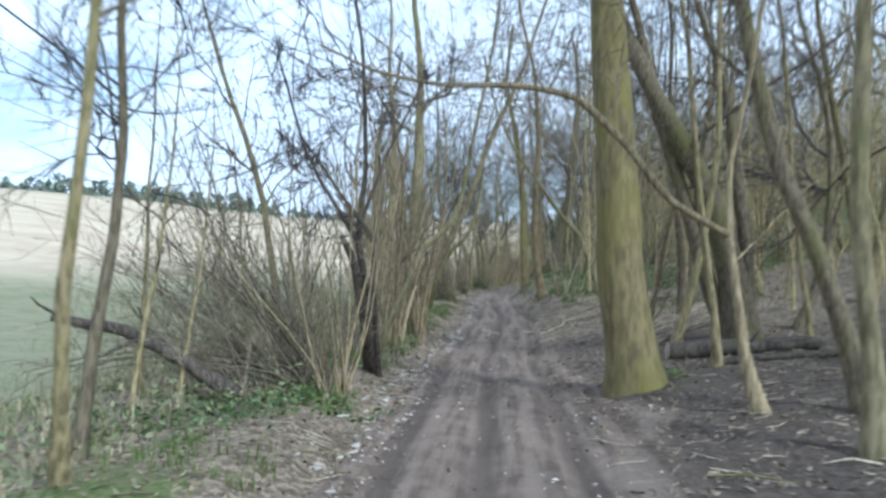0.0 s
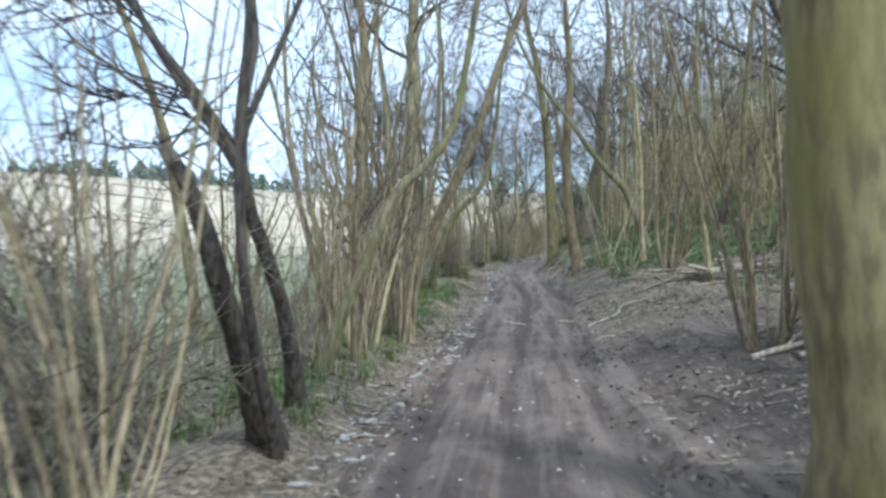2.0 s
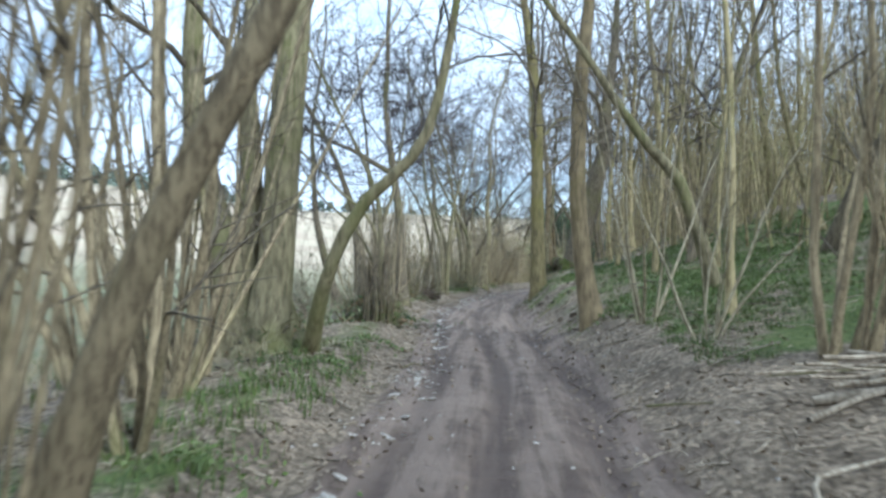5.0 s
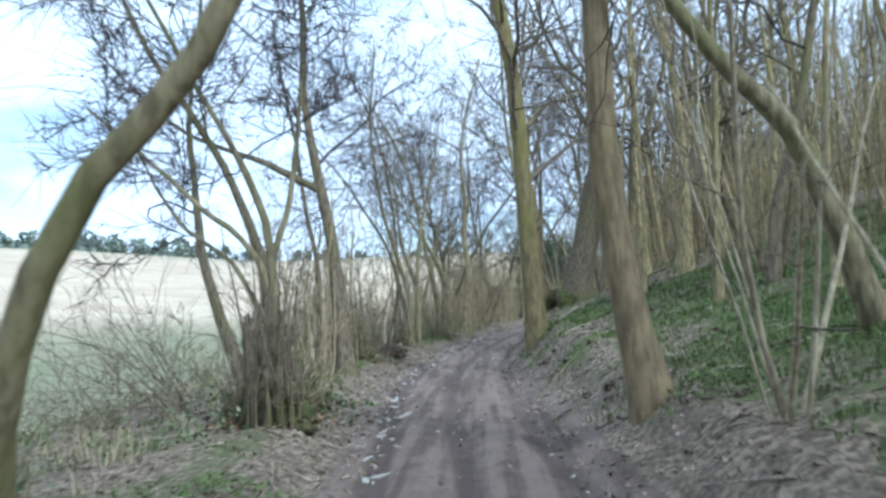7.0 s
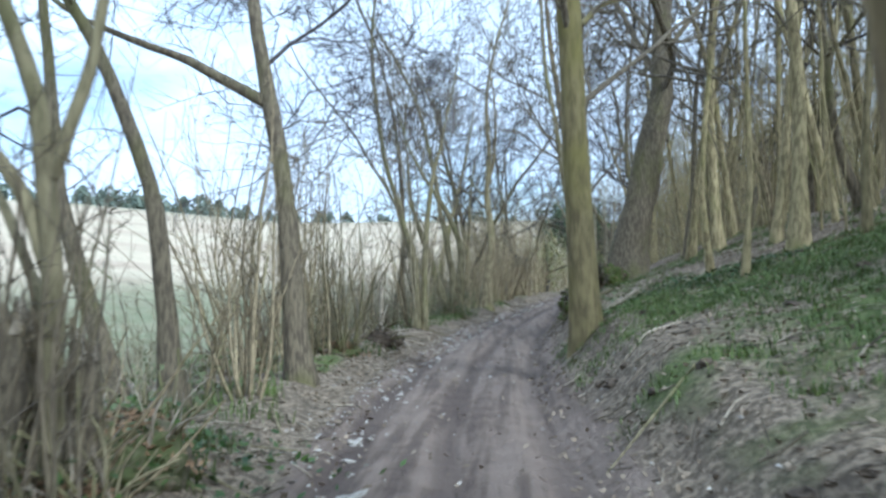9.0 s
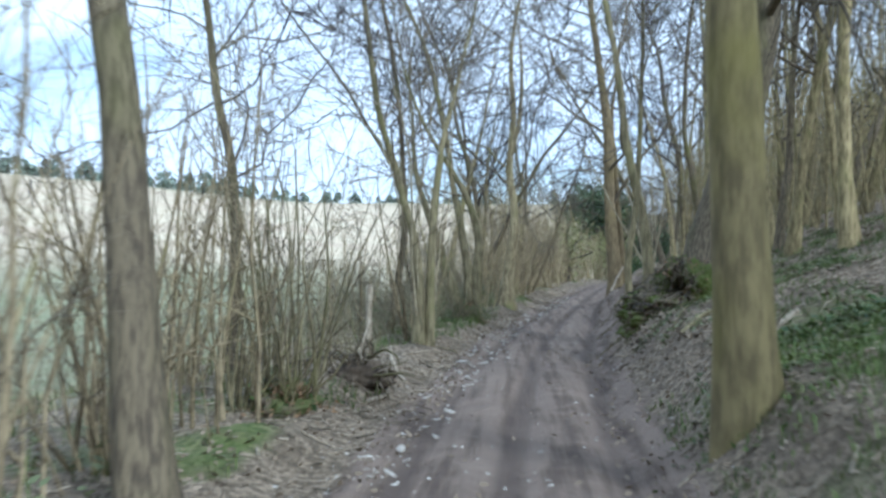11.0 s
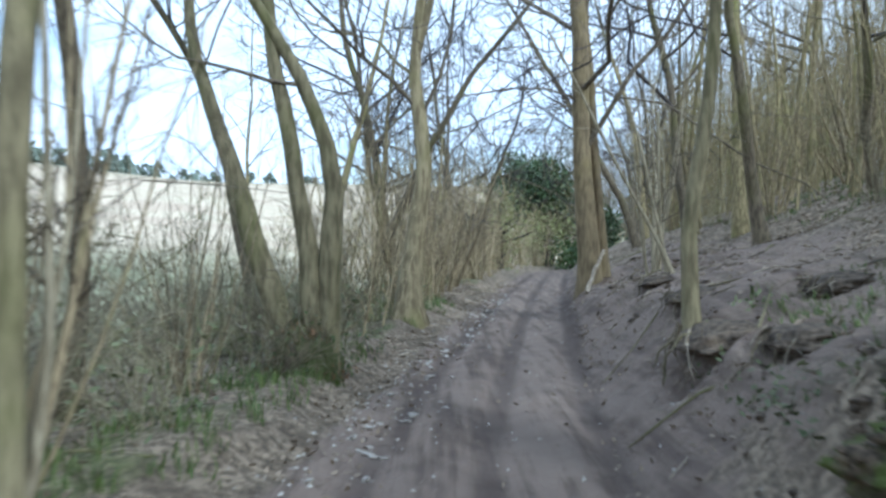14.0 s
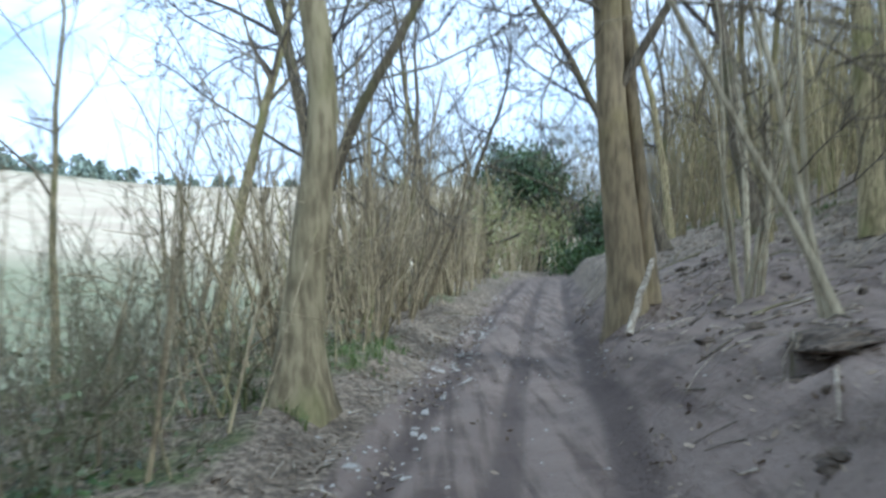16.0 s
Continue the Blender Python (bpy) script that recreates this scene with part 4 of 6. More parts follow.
# stools that can be told apart, moved from their nursery to their places
stand(STOOLS[1], -2.30, 11.4, 0.4, 0.62)
for i, (x, y, k, s) in enumerate([(-3.1, 25.6, 2, 0.9), (-3.5, 27.4, 4, 0.9), (-3.9, 29.0, 0, 0.85),
                              (-5.2, 31.6, 0, 0.9), (-2.9, 40.9, 2, 0.45)]):
    stand(STOOLS[k], x, y, i * 1.1, s)
for i, (x, y, k, sc) in enumerate([(-2.45, 18.8, 1, 0.9), (-2.7, 20.1, 0, 1.0), (-2.35, 21.2, 1, 0.95), (-2.45, 22.3, 2, 0.95)]):
    stand(ROW[k], x, y, i * 1.3, sc)
stand(CLUMPS[0], -3.05, 46.95, 0.3, 0.85)
stand(CLUMPS[1], -3.55, 46.7, 1.3, 0.55)
stand(STOOLS[1], 2.75, 18.3, 1.0, 0.95)
stand(STOOLS[2], 3.2, 27.8, 2.0, 0.9)
stand(PALE_STOOLS[0], 2.5, 30.2, 2.6, 0.8)
set_down(REEDY, -2.5, 35.95)
stand(STOOLS[4], 4.6, 40.0, 0.6, 0.6)
stand(STOOLS[0], 7.0, 54.0, 1.6, 0.8)
stand(PALE_STOOLS[0], 2.1, 32.5, 0.6, 1.0)
tree("coppice", "pale coppice stems leaning apart from one foot", [(3.56, 63.6, 0.9, 0.05), (3.53, 63.6, 1.13, 0.04), (3.26, 63.6, 1.71, 0.034), (2.96, 63.6, 2.26, 0.03), (2.69, 63.6, 2.76, 0.028), (2.48, 63.6, 3.15, 0.026)], 8, 31, BARK_PALE, limbs=4, first=0.5, flare=0.5, sides=8, dense=0.7,
     forks=[[(3.52, 63.65, 0.95, 0.032), (3.39, 63.6, 1.49, 0.028), (3.25, 63.6, 2.1, 0.025), (3.12, 63.6, 2.67, 0.023), (3.01, 63.6, 3.17, 0.022)], [(3.5, 63.7, 0.95, 0.03), (3.36, 63.7, 1.6, 0.026), (3.34, 63.7, 2.28, 0.024), (3.31, 63.7, 2.97, 0.022)]])
stand(PALE_STOOLS[1], 3.9, 66.3, 4.0, 0.9)
stand(PALE_STOOLS[1], -2.3, 53.7, 1.0, 0.85)
stand(STOOLS[0], -2.5, 53.95, 2.0, 0.6)

for x, y, k, s in [(-3.2, 6.0, 0, 0.8), (-4.3, 9.6, 2, 0.6), (-4.0, 10.3, 2, 0.5), (-5.0, 11.5, 4, 0.6)]:
    stand(POLES[k], x, y, x, s)
for x, y, k, s in [(-3.1, 12.2, 2, 1.25), (-4.6, 11.6, 0, 1.1), (-2.9, 36.9, 1, 0.45), (-2.1, 58.9, 1, 0.7), (-2.4, 59.7, 1, 0.8), (-1.6, 63.6, 0, 0.8), (-2.2, 62.6, 1, 0.9), (-2.6, 64.4, 2, 0.9), (-1.5, 66.0, 1, 0.8), (-3.2, 61.4, 0, 0.8), (-3.0, 66.0, 2, 0.9), (-3.9, 63.4, 2, 0.75), (-2.4, 56.2, 1, 0.8), (-3.0, 55.0, 0, 0.9), (-4.2, 54.8, 2, 0.7), (-5.0, 56.0, 2, 0.75), (-4.5, 58.2, 0, 0.8), (-3.6, 60.4, 0, 0.8), (-5.6, 60.0, 2, 0.8)]:
    stand(SHRUBS[k], x, y, y, s)
# the line of hazel on the field side
plant(STOOLS[2::2], rng, scatter(rng, 3, -6.5, -4.4, 18, 31, 1.6, taken), 0.5, 0.8)
plant(STOOLS, rng, scatter(rng, 3, -4.5, -2.8, 42, 50, 1.1, taken), 0.4, 0.65)
plant(STOOLS, rng, scatter(rng, 26, -5.0, -2.2, 67.5, 108, 1.0, taken), 0.5, 0.85)
plant(STOOLS, rng, scatter(rng, 5, -5.0, -2.6, 55, 66, 1.1, taken), 0.35, 0.55)
plant(POLES, rng, scatter(rng, 3, -6.0, -2.9, 19, 30, 2.0, taken) + [(x, y + 62) for x, y in scatter(rng, 3, -6.0, -2.9, 40, 50, 2.0, taken)], 0.6, 0.9)
plant(POLES, rng, scatter(rng, 14, -6.0, -2.6, 68, 108, 1.5, taken), 0.6, 0.9)
# the wood on the rising side, and unseen trees behind the start for shade
plant(POLES[:3] + POLES[4:5], rng, scatter(rng, 34, 3.2, 9, 6, 48, 1.1, taken), 0.75, 1.1)
plant(POLES[:3] + POLES[4:5], rng, scatter(rng, 34, 4.8, 12, 48, 110, 1.2, taken), 0.75, 1.1)
plant(POLES, rng, scatter(rng, 20, 3.6, 9, 56, 84, 1.0, taken), 0.85, 1.15)
plant(POLES[1:4], rng, scatter(rng, 8, 4.0, 8, 44, 56, 1.0, taken), 0.85, 1.1)
plant(POLES, rng, scatter(rng, 110, 8, 30, 6, 115, 1.2, taken), 0.8, 1.25)
# out of view behind the start, added for the shadows they cast
plant(POLES, rng, scatter(rng, 30, 2.8, 22, -26, 6, 2.0, taken), 0.8, 1.2)
plant(STOOLS, rng, scatter(rng, 34, 4.5, 16, 20, 110, 1.4, taken), 0.6, 0.95)
# crooked trees whose crowns meet over the track
for i, (x, y, h, r) in zip((0, 2, 3, 4, 5, 6, 7, 8, 9), [(-3.75, 7.3, 6.5, 0.06), (-4.6, 49.6, 9, 0.09), (-3.4, 57.0, 9, 0.09), (-3.2, 63.6, 10, 0.10), (4.6, 22.6, 10, 0.11), (4.2, 38.8, 10, 0.10), (5.2, 57.0, 10, 0.10), (5.4, 64.6, 11, 0.12), (-2.0, 70.5, 12, 0.13)]):
    taken.append((x, y, 0.9))
    crooked(x, y, 700 + 3 * i, h, r)
for i, (x, y, k, s) in enumerate([(-1.4, 75.5, 2, 1.3), (-1.6, 81.0, 0, 1.4), (0.0, 86.0, 1, 1.4), (1.0, 92.0, 2, 1.3), (2.4, 98.0, 0, 1.4), (6.6, 73.0, 2, 1.2), (6.6, 79.0, 0, 1.3), (8.0, 86.0, 1, 1.3), (9.6, 93.0, 0, 1.3), (6.4, 30.0, 2, 1.1), (6.2, 36.0, 0, 1.1), (7.0, 49.0, 1, 1.2), (7.6, 54.0, 2, 1.1), (8.0, 61.0, 0, 1.2), (8.6, 67.0, 1, 1.2), (6.0, 18.0, 1, 1.1), (6.6, 11.5, 0, 1.1), (7.0, 25.0, 0, 1.2)]):
    taken.append((x, y, 0.9))
    set_down(SPREADERS[k], x, y, i * 2.3, s)
# undergrowth
plant(SHRUBS, rng, scatter(rng, 44, -9, -2.9, 3, 80, 0.8, taken), 0.5, 0.95)
plant(SHRUBS, rng, scatter(rng, 30, 5, 16, 18, 100, 0.8, taken), 0.6, 1.1)
SWEEP = shrub(175, 12, 4.6, droop=-0.045, wide=46, fan=0.75, thick=1.9, label="long dark hazel rods sweeping out over the field")
for i, (x, y, s) in enumerate([(-2.35, 11.2, 0.9), (-2.45, 11.9, 1.0), (-2.5, 12.6, 1.05), (-2.6, 13.3, 0.95)]):
    set_down(SWEEP, x, y, (i - 2.5) * 0.17, s)
for i, (x, y, s) in enumerate([(-3.1, 57.6, 0.6), (-3.4, 55.6, 0.6), (-3.6, 61.6, 0.6)]):
    set_down(SWEEP, x, y, (i - 2.5) * 0.15, s)
# long arching whips that hang out over the field edge
plant(ARCHERS, rng, scatter(rng, 8, -4.6, -2.4, 9, 19, 0.45, taken), 0.8, 1.1, 0.05, 0.5)
plant(ARCHERS, rng, scatter(rng, 3, -5.4, -2.9, 37, 42, 0.5, taken), 0.7, 1.0, 0.05, 0.5)
plant(ARCHERS, rng, scatter(rng, 9, -5.0, -2.4, 56, 69, 0.45, taken), 0.5, 0.8, 0.05, 0.5)
for k in (SWEEP, *ARCHERS, REEDY, *CLUMPS, *ROW, *STOOLS, *PALE_STOOLS, *POLES, *SPREADERS, *SHRUBS):
    for o in (*k.children_recursive, k):
        bpy.data.objects.remove(o)


# ---- far woods, treeline and evergreens ----
def stuff(name, me, label, category):
    return tagged(new(name, me), label, category, kind="stuff")


def thicket(name, label, seed, count, ulo, uhi, ylo, yhi, lo, hi, wood=BARK_POLE, lean=0.16, thick=0.05, sprays=5, fine=2, least=0.006):
    """Countless thin stems of a dense wood, standing on the slope."""
    rng = np.random.default_rng(seed)
    y = rng.uniform(ylo, yhi, count)
    x = rng.uniform(ulo, uhi, count) + road_x(y)
    start = np.stack([x, y, land(x, y) - 0.1], -1)
    head = np.stack([rng.normal(0, lean, count), rng.normal(0, lean, count), np.ones(count)], -1)
    line = wander(rng, start, head, rng.uniform(lo, hi, count), 6, 0.12, 0.02)
    rad = taper(rng.uniform(0.2, 1, count) ** 1.5 * thick, 6, 0.2)
    w = Wood().add(line, rad, 3)
    lp, lr = shoots(rng, line, rad, sprays, 0.2, 1.0, 0.25, 42, 2, 0.2, 0.03, 0.55, 0.4, least)
    w.add(lp, lr, 3)
    bp, br = shoots(rng, lp, lr, fine, 0.2, 1.0, 0.6, 45, 2, 0.2, 0.0, 0.7, 0.5, least * 0.8)
    w.add(bp, br, 3)
    return stuff(name, w.mesh(name, wood), label, "wood")


thicket("thicket", "dense thicket of thin brown saplings on the hillside", 301, 1350, 6.5, 38, 14, 122, 4, 10, least=0.009)
thicket("thicket", "twiggy tops of the dense brown wood up the hillside", 306, 1080, 14, 44, 4, 125, 7, 11.5, TWIG, 0.12, 0.06, 9, 4, 0.011)
thicket("thicket", "close-set brown saplings on the bank above the track", 314, 330, 5.4, 15, 40, 88, 4, 8.5, BARK_POLE, 0.1, 0.05, 4, 2, 0.008)
thicket("thicket", "close-set brown saplings on the slope under the tall trees", 315, 170, 6.0, 15, 22, 42, 4, 8.5, BARK_POLE, 0.12, 0.045, 4, 2, 0.007)
# never in view: stems added behind the start to throw shade forward
thicket("thicket", "unseen bare wood added behind the start to shade the track", 316, 260, 4.5, 30, -34, 9, 8, 13, TWIG, 0.1, 0.07, 8, 3, 0.011)
thicket("thicket", "brown saplings crowding round the bend of the track", 307, 640, 5.0, 20, 84, 116, 5, 11.5, BARK_POLE, least=0.012)
thicket("thicket", "grey-green tangle of briars and whips beside the track", 308, 130, -6.2, -2.5, 55.5, 69, 0.8, 2.5, BRIAR, 0.42, 0.022, 6, 3, 0.006)
thicket("thicket", "grey tangle of briars and whips beside the track", 309, 30, -6.0, -2.6, 34.5, 42, 0.7, 2.0, BRIAR, 0.6, 0.018, 6, 3, 0.006)
thicket("thicket", "grey tangle of briars and whips under the hazels", 310, 35, -5.6, -2.6, 8, 16, 0.7, 2.0, BRIAR, 0.6, 0.018, 6, 3, 0.005)
thicket("thicket", "dense thicket of thin saplings closing the track ahead", 302, 650, -24, 30, 112, 150, 7, 13, sprays=7, fine=3, least=0.017)
thicket("thicket", "brown wood closing in behind the bend of the track", 311, 420, -9, 17, 113, 128, 6, 12, TWIG, 0.14, 0.06, 8, 3, 0.017)
thicket("thicket", "thin hazel whips along the field edge of the track", 303, 330, -4.6, -2.1, 67, 112, 2.0, 5.0, BARK_HAZEL, 0.2, 0.04)
thicket("thicket", "thin hazel whips beside the track among the stools", 304, 40, -3.1, -2.15, 18.5, 25, 3.0, 6.5, BARK_HAZEL, 0.09, 0.026, 4, 2, 0.005)
thicket("thicket", "thin twiggy brush among the hazels at the field edge", 317, 34, -4.6, -2.5, 14.5, 21, 0.8, 2.6, TWIG, 0.35, 0.016)
thicket("thicket", "upright hazel whips lining the track like a fence", 312, 60, -3.3, -2.3, 41, 49, 1.8, 4.4, BARK_HAZEL, 0.14, 0.032)
thicket("thicket", "upright hazel whips lining the bend of the track", 313, 48, -3.2, -2.1, 60, 72, 1.4, 3.8, BARK_HAZEL, 0.16, 0.028)
thicket("thicket", "thin twiggy whips at the edge of the field", 305, 80, -7.5, -2.6, 33, 66, 1.0, 2.8, TWIG, 0.5, 0.014)


def leaves(rng, centres, size, flat=0.0):
    """Small bent leaves, two triangles each, at the given places."""
    k = len(centres)
    a = unit(rng.normal(0, 1, (k, 3)) * np.array([1, 1, 1 - flat]))
    b = unit(np.cross(a, rng.normal(0, 1, (k, 3)) + np.array([0, 0, 4 * flat])))
    s = (size * rng.uniform(0.6, 1.4, k))[:, None]
    v = np.stack([centres - a * s, centres + b * s * 0.45, centres + a * s, centres - b * s * 0.45], 1)
    return v.reshape(-1, 3), np.arange(4 * k).reshape(k, 4)


def leaf_mesh(name, v, f, material):
    me = bpy.data.meshes.new(name)
    me.vertices.add(len(v))
    me.vertices.foreach_set("co", v.ravel().astype(np.float32))
    me.loops.add(f.size)
    me.loops.foreach_set("vertex_index", f.ravel().astype(np.int32))
    me.polygons.add(len(f))
    me.polygons.foreach_set("loop_start", np.arange(0, f.size, 4, dtype=np.int32))
    me.update(calc_edges=True)
    me.materials.append(material)
    return me


def clumps(rng, middle, radii, number, each, scatter_r):
    """Leaf places in uneven clumps within an egg-shaped crown."""
    d = unit(rng.normal(0, 1, (number, 3))) * rng.uniform(0.45, 1.0, (number, 1)) ** 0.6
    c = np.asarray(middle) + d * np.asarray(radii) * (1 + 0.25 * rng.normal(0, 1, (number, 1)))
    return (c[:, None] + rng.normal(0, scatter_r, (number, each, 3))).reshape(-1, 3)


def evergreen(name, label, x, y, seed, trunk_h, middle_z, radii, number, each, size, material, scatter_r=0.35):
    rng = np.random.default_rng(seed)
    base = (x, y, ground_z(x, y) - 0.1)
    root = thing(name, base, label, "tree")
    line, me = stem_mesh(rng, [(0, 0, 0, 0.2), (0.1, 0, trunk_h * 0.5, 0.16), (0.0, 0.1, trunk_h, 0.08)], BARK_DARK, 10, 14)
    part("trunk", me, root)
    lp, lr = shoots(rng, line[None, :, :3], line[None, :, 3], 14, 0.2, 0.95, 0.5, 60, 6, 0.15, 0.03, 0.5)
    for j in range(len(lp)):
        part("limb", Wood().add(lp[j:j + 1], lr[j:j + 1], 5).mesh("limb", BARK_DARK), root)
    part("crown", leaf_mesh("crown", *leaves(rng, clumps(rng, (0, 0, middle_z), radii, number, each, scatter_r), size), material), root)
    return root


evergreen("yew", "dark green yew spreading beside the bend of the track", 7.0, 113, 401, 8.0, 6.3, (2.5, 2.2, 1.8), 120, 60, 0.15, HOLLY, 0.5)
evergreen("hawthorn", "hawthorn coming into pale yellow-green leaf", 3.1, 96, 402, 3.8, 2.5, (1.3, 1.3, 1.9), 120, 26, 0.07, CATKIN, 0.4)
evergreen("holly", "small dark holly under the trees", 11.6, 112, 403, 4.5, 2.6, (1.6, 1.5, 2.0), 90, 36, 0.14, HOLLY)
evergreen("elder", "grey-green elder bush coming into leaf", 7.6, 110.5, 404, 3.4, 2.0, (2.2, 1.6, 2.0), 90, 30, 0.11, CATKIN)
evergreen("bramble", "greyish evergreen bramble heap at the bend", 9.4, 106.5, 405, 1.6, 0.9, (1.7, 1.5, 1.0), 90, 32, 0.10, IVY)


def treeline():
    """The far wood along the skyline of the field, its leaves coloured pale for haze."""
    rng = np.random.default_rng(410)
    v_all, f_all, base = [], [], 0
    for i in range(900):
        bearing = radians(rng.uniform(-8, 75))
        lone = 1 - step(radians(12), radians(23), bearing)
        if rng.uniform() < 0.8 * lone:
            continue
        d = rng.uniform(280, 345) + (60 if rng.uniform() < 0.25 else 0)
        x, y = -d * math.sin(bearing), 40 + d * math.cos(bearing)
        h = rng.uniform(4.0, 8.2) * (1 - 0.35 * lone) * (0.75 + 0.5 * rough(x, y, 60.0, 77))
        if rough(x, y, 26.0, 55) < -0.35:
            h *= 0.45
        n = 45
        t = rng.uniform(0.05, 1, n)
        wide = (0.38 if rng.uniform() < 0.35 else 0.6) * h * (1 - t ** 2.2 * 0.85) * np.sqrt(rng.uniform(0.2, 1, n))
        a = rng.uniform(0, 6.283, n)
        c = np.stack([x + wide * np.cos(a), y + wide * np.sin(a), ground_z(x, y) + t * h], -1)
        v, f = leaves(rng, c, 1.1)
        v_all.append(v)
        f_all.append(f + base)
        base += len(v)
    return stuff("treeline", leaf_mesh("treeline", np.concatenate(v_all), np.concatenate(f_all), HAZY_CONIFER), "far trees along the skyline of the field, with haze put into their colour", "trees")


treeline()


# ---- what lies on the ground ----
def litter():
    rng = np.random.default_rng(501)
    n = 84000
    y = rng.uniform(2, 84, n)
    u = np.where(rng.uniform(0, 1, n) < 0.62, rng.uniform(0.9, 9.5, n), -rng.uniform(0.95, 5.5, n))
    few = rng.uniform(0, 1, n) < 0.02
    u = np.where(few, rng.uniform(-1.3, 1.4, n), u)
    x = u + road_x(y)
    y[:8000] = rng.uniform(44, 76, 8000)       # drifts of leaves on the cut bank
    x[:8000] = road_x(y[:8000]) + 1.5 + rng.exponential(1.8, 8000)
    bare = (y > 53.5) & (y < 75) & (x - road_x(y) > 1.1) & (x - road_x(y) < 4.4 + 0.8 * rough(x, y, 1.9, 48))
    keep = (rough(x, y, 1.3, 91) > -0.35) & (~bare | (rng.uniform(0, 1, n) < 0.35))
    x, y = x[keep], y[keep]
    c = np.stack([x, y, land(x, y) + 0.012], -1)
    stuff("leaf_litter", leaf_mesh("leaf_litter", *leaves(rng, c, 0.036, 0.6), LITTER), "brown and bleached dead leaves strewn over the mould", "leaf litter")


def blades(name, label, seed, count, ulo, uhi, ylo, yhi, height, material, thresh, size=5.0, bunch=7):
    """Tufts of grass: each blade a bent tapering strip."""
    rng = np.random.default_rng(seed)
    y = rng.uniform(ylo, yhi, count)
    u = rng.uniform(ulo, uhi, count)
    x = u + road_x(y)
    keep = rough(x, y, size, 31) > thresh
    x, y = np.repeat(x[keep], bunch), np.repeat(y[keep], bunch)
    x, y = x + rng.normal(0, 0.06, len(x)), y + rng.normal(0, 0.06, len(x))
    p = np.stack([x, y, land(x, y) - 0.01], -1)
    k = len(p)
    a = rng.uniform(0, 6.283, k)
    out = np.stack([np.cos(a), np.sin(a), np.zeros(k)], -1)
    side = np.stack([-np.sin(a), np.cos(a), np.zeros(k)], -1) * rng.uniform(0.004, 0.009, (k, 1))
    h = height * rng.uniform(0.4, 1.3, (k, 1))
    mid = p + out * h * 0.2 + np.array([0, 0, 0.7]) * h
    tip = p + out * h * 0.65 + np.array([0, 0, 1.0]) * h
    v = np.stack([p - side, p + side, mid + side * 0.8, mid - side * 0.8, tip], 1).reshape(-1, 3)
    i = np.arange(k)[:, None] * 5
    quads = np.concatenate([i + np.array([[0, 1, 2, 3]]), i + np.array([[3, 2, 4, 4]])])
    me = bpy.data.meshes.new(name)
    me.from_pydata(v.tolist(), [], [q[:3] if q[2] == q[3] else q for q in quads.tolist()])
    me.materials.append(material)
    return stuff(name, me, label, "grass")


litter()
blades("grass", "short green woodland grass in patches under the trees", 511, 5600, 2.4, 9.5, 24, 58, 0.09, GRASS, -0.15)
blades("grass", "short bright green grass under the coppice", 517, 6500, 2.2, 9.0, 28.4, 46, 0.085, GRASS, 0.0, 1.8)
blades("grass", "olive grass on the low bank beside the track", 516, 1500, 1.35, 5.5, 35, 46.5, 0.08, GRASS, -0.1, 1.3)
blades("grass", "green grass along the foot of the hazels", 512, 1700, -3.0, -1.75, 6, 70, 0.15, GRASS, -0.05, 3.0)
blades("grass", "green grass at the top of the bank", 513, 1400, 5, 12, 56, 90, 0.12, GRASS, -0.1)
blades("dry_grass", "rough bleached grass on the field edge", 514, 3600, -13, -3.2, 3, 85, 0.24, DRYGRASS, -0.5, 4.0, 6)
blades("rough_grass", "rough green grass on the field edge", 515, 3000, -16, -3.0, 3, 85, 0.2, GRASS, -0.6, 4.0, 6)


def ground_leaves(name, label, seed, spots, material, size=0.045, each=300, spread=0.5, high=0.1):
    rng = np.random.default_rng(seed)
    for x, y in spots:
        px, py = x + rng.normal(0, spread, each), y + rng.normal(0, spread, each)
        h = high * np.exp(-((px - x) ** 2 + (py - y) ** 2) / (1.6 * spread ** 2)) * rng.uniform(0, 1.6, each)
        c = np.stack([px - x, py - y, land(px, py) + h + 0.02 - ground_z(x, y)], -1)
        root = thing(name, (x, y, ground_z(x, y)), label, "plants", "leafy ground plants")
        tagged(part("foliage", leaf_mesh("foliage", *leaves(rng, c, size, 0.5), material), root), kind="stuff")


ground_leaves("ivy_patch", "dark green ivy creeping over the ground", 521, [(-3.0, 9.3), (-2.5, 10.4), (-3.6, 10.0), (-4.2, 8.6), (2.6, 45.6), (3.4, 44.8), (-2.6, 38.4), (-2.9, 62.0), (-2.3, 62.3)], IVY)
ground_leaves("moss_cushion", "bright green moss and weeds at a trunk foot", 522, [(1.9, 34.2), (1.25, 44.3), (2.3, 12.9), (4.7, 16.3), (3.7, 34.2), (-2.3, 25.0), (-2.3, 29.6), (-2.2, 33.0)], GRASS, 0.03, 360, 0.3, 0.08)


def weeds(name, label, seed, count, ulo, uhi, ylo, yhi, low, high, size, material, thresh, grain=1.6):
    """Loose leaves of brambles and weeds hung through the undergrowth in drifts."""
    rng = np.random.default_rng(seed)
    y = rng.uniform(ylo, yhi, count)
    x = rng.uniform(ulo, uhi, count) + road_x(y)
    keep = rough(x, y, grain, seed % 97) > thresh
    x, y = x[keep], y[keep]
    top = high * (0.5 + 0.5 * rough(x, y, grain, 5))
    c = np.stack([x, y, land(x, y) + low + np.maximum(top, 0.05) * rng.uniform(0, 1, len(x)) ** 1.4], -1)
    stuff(name, leaf_mesh(name, *leaves(rng, c, size, 0.2), material), label, "undergrowth")


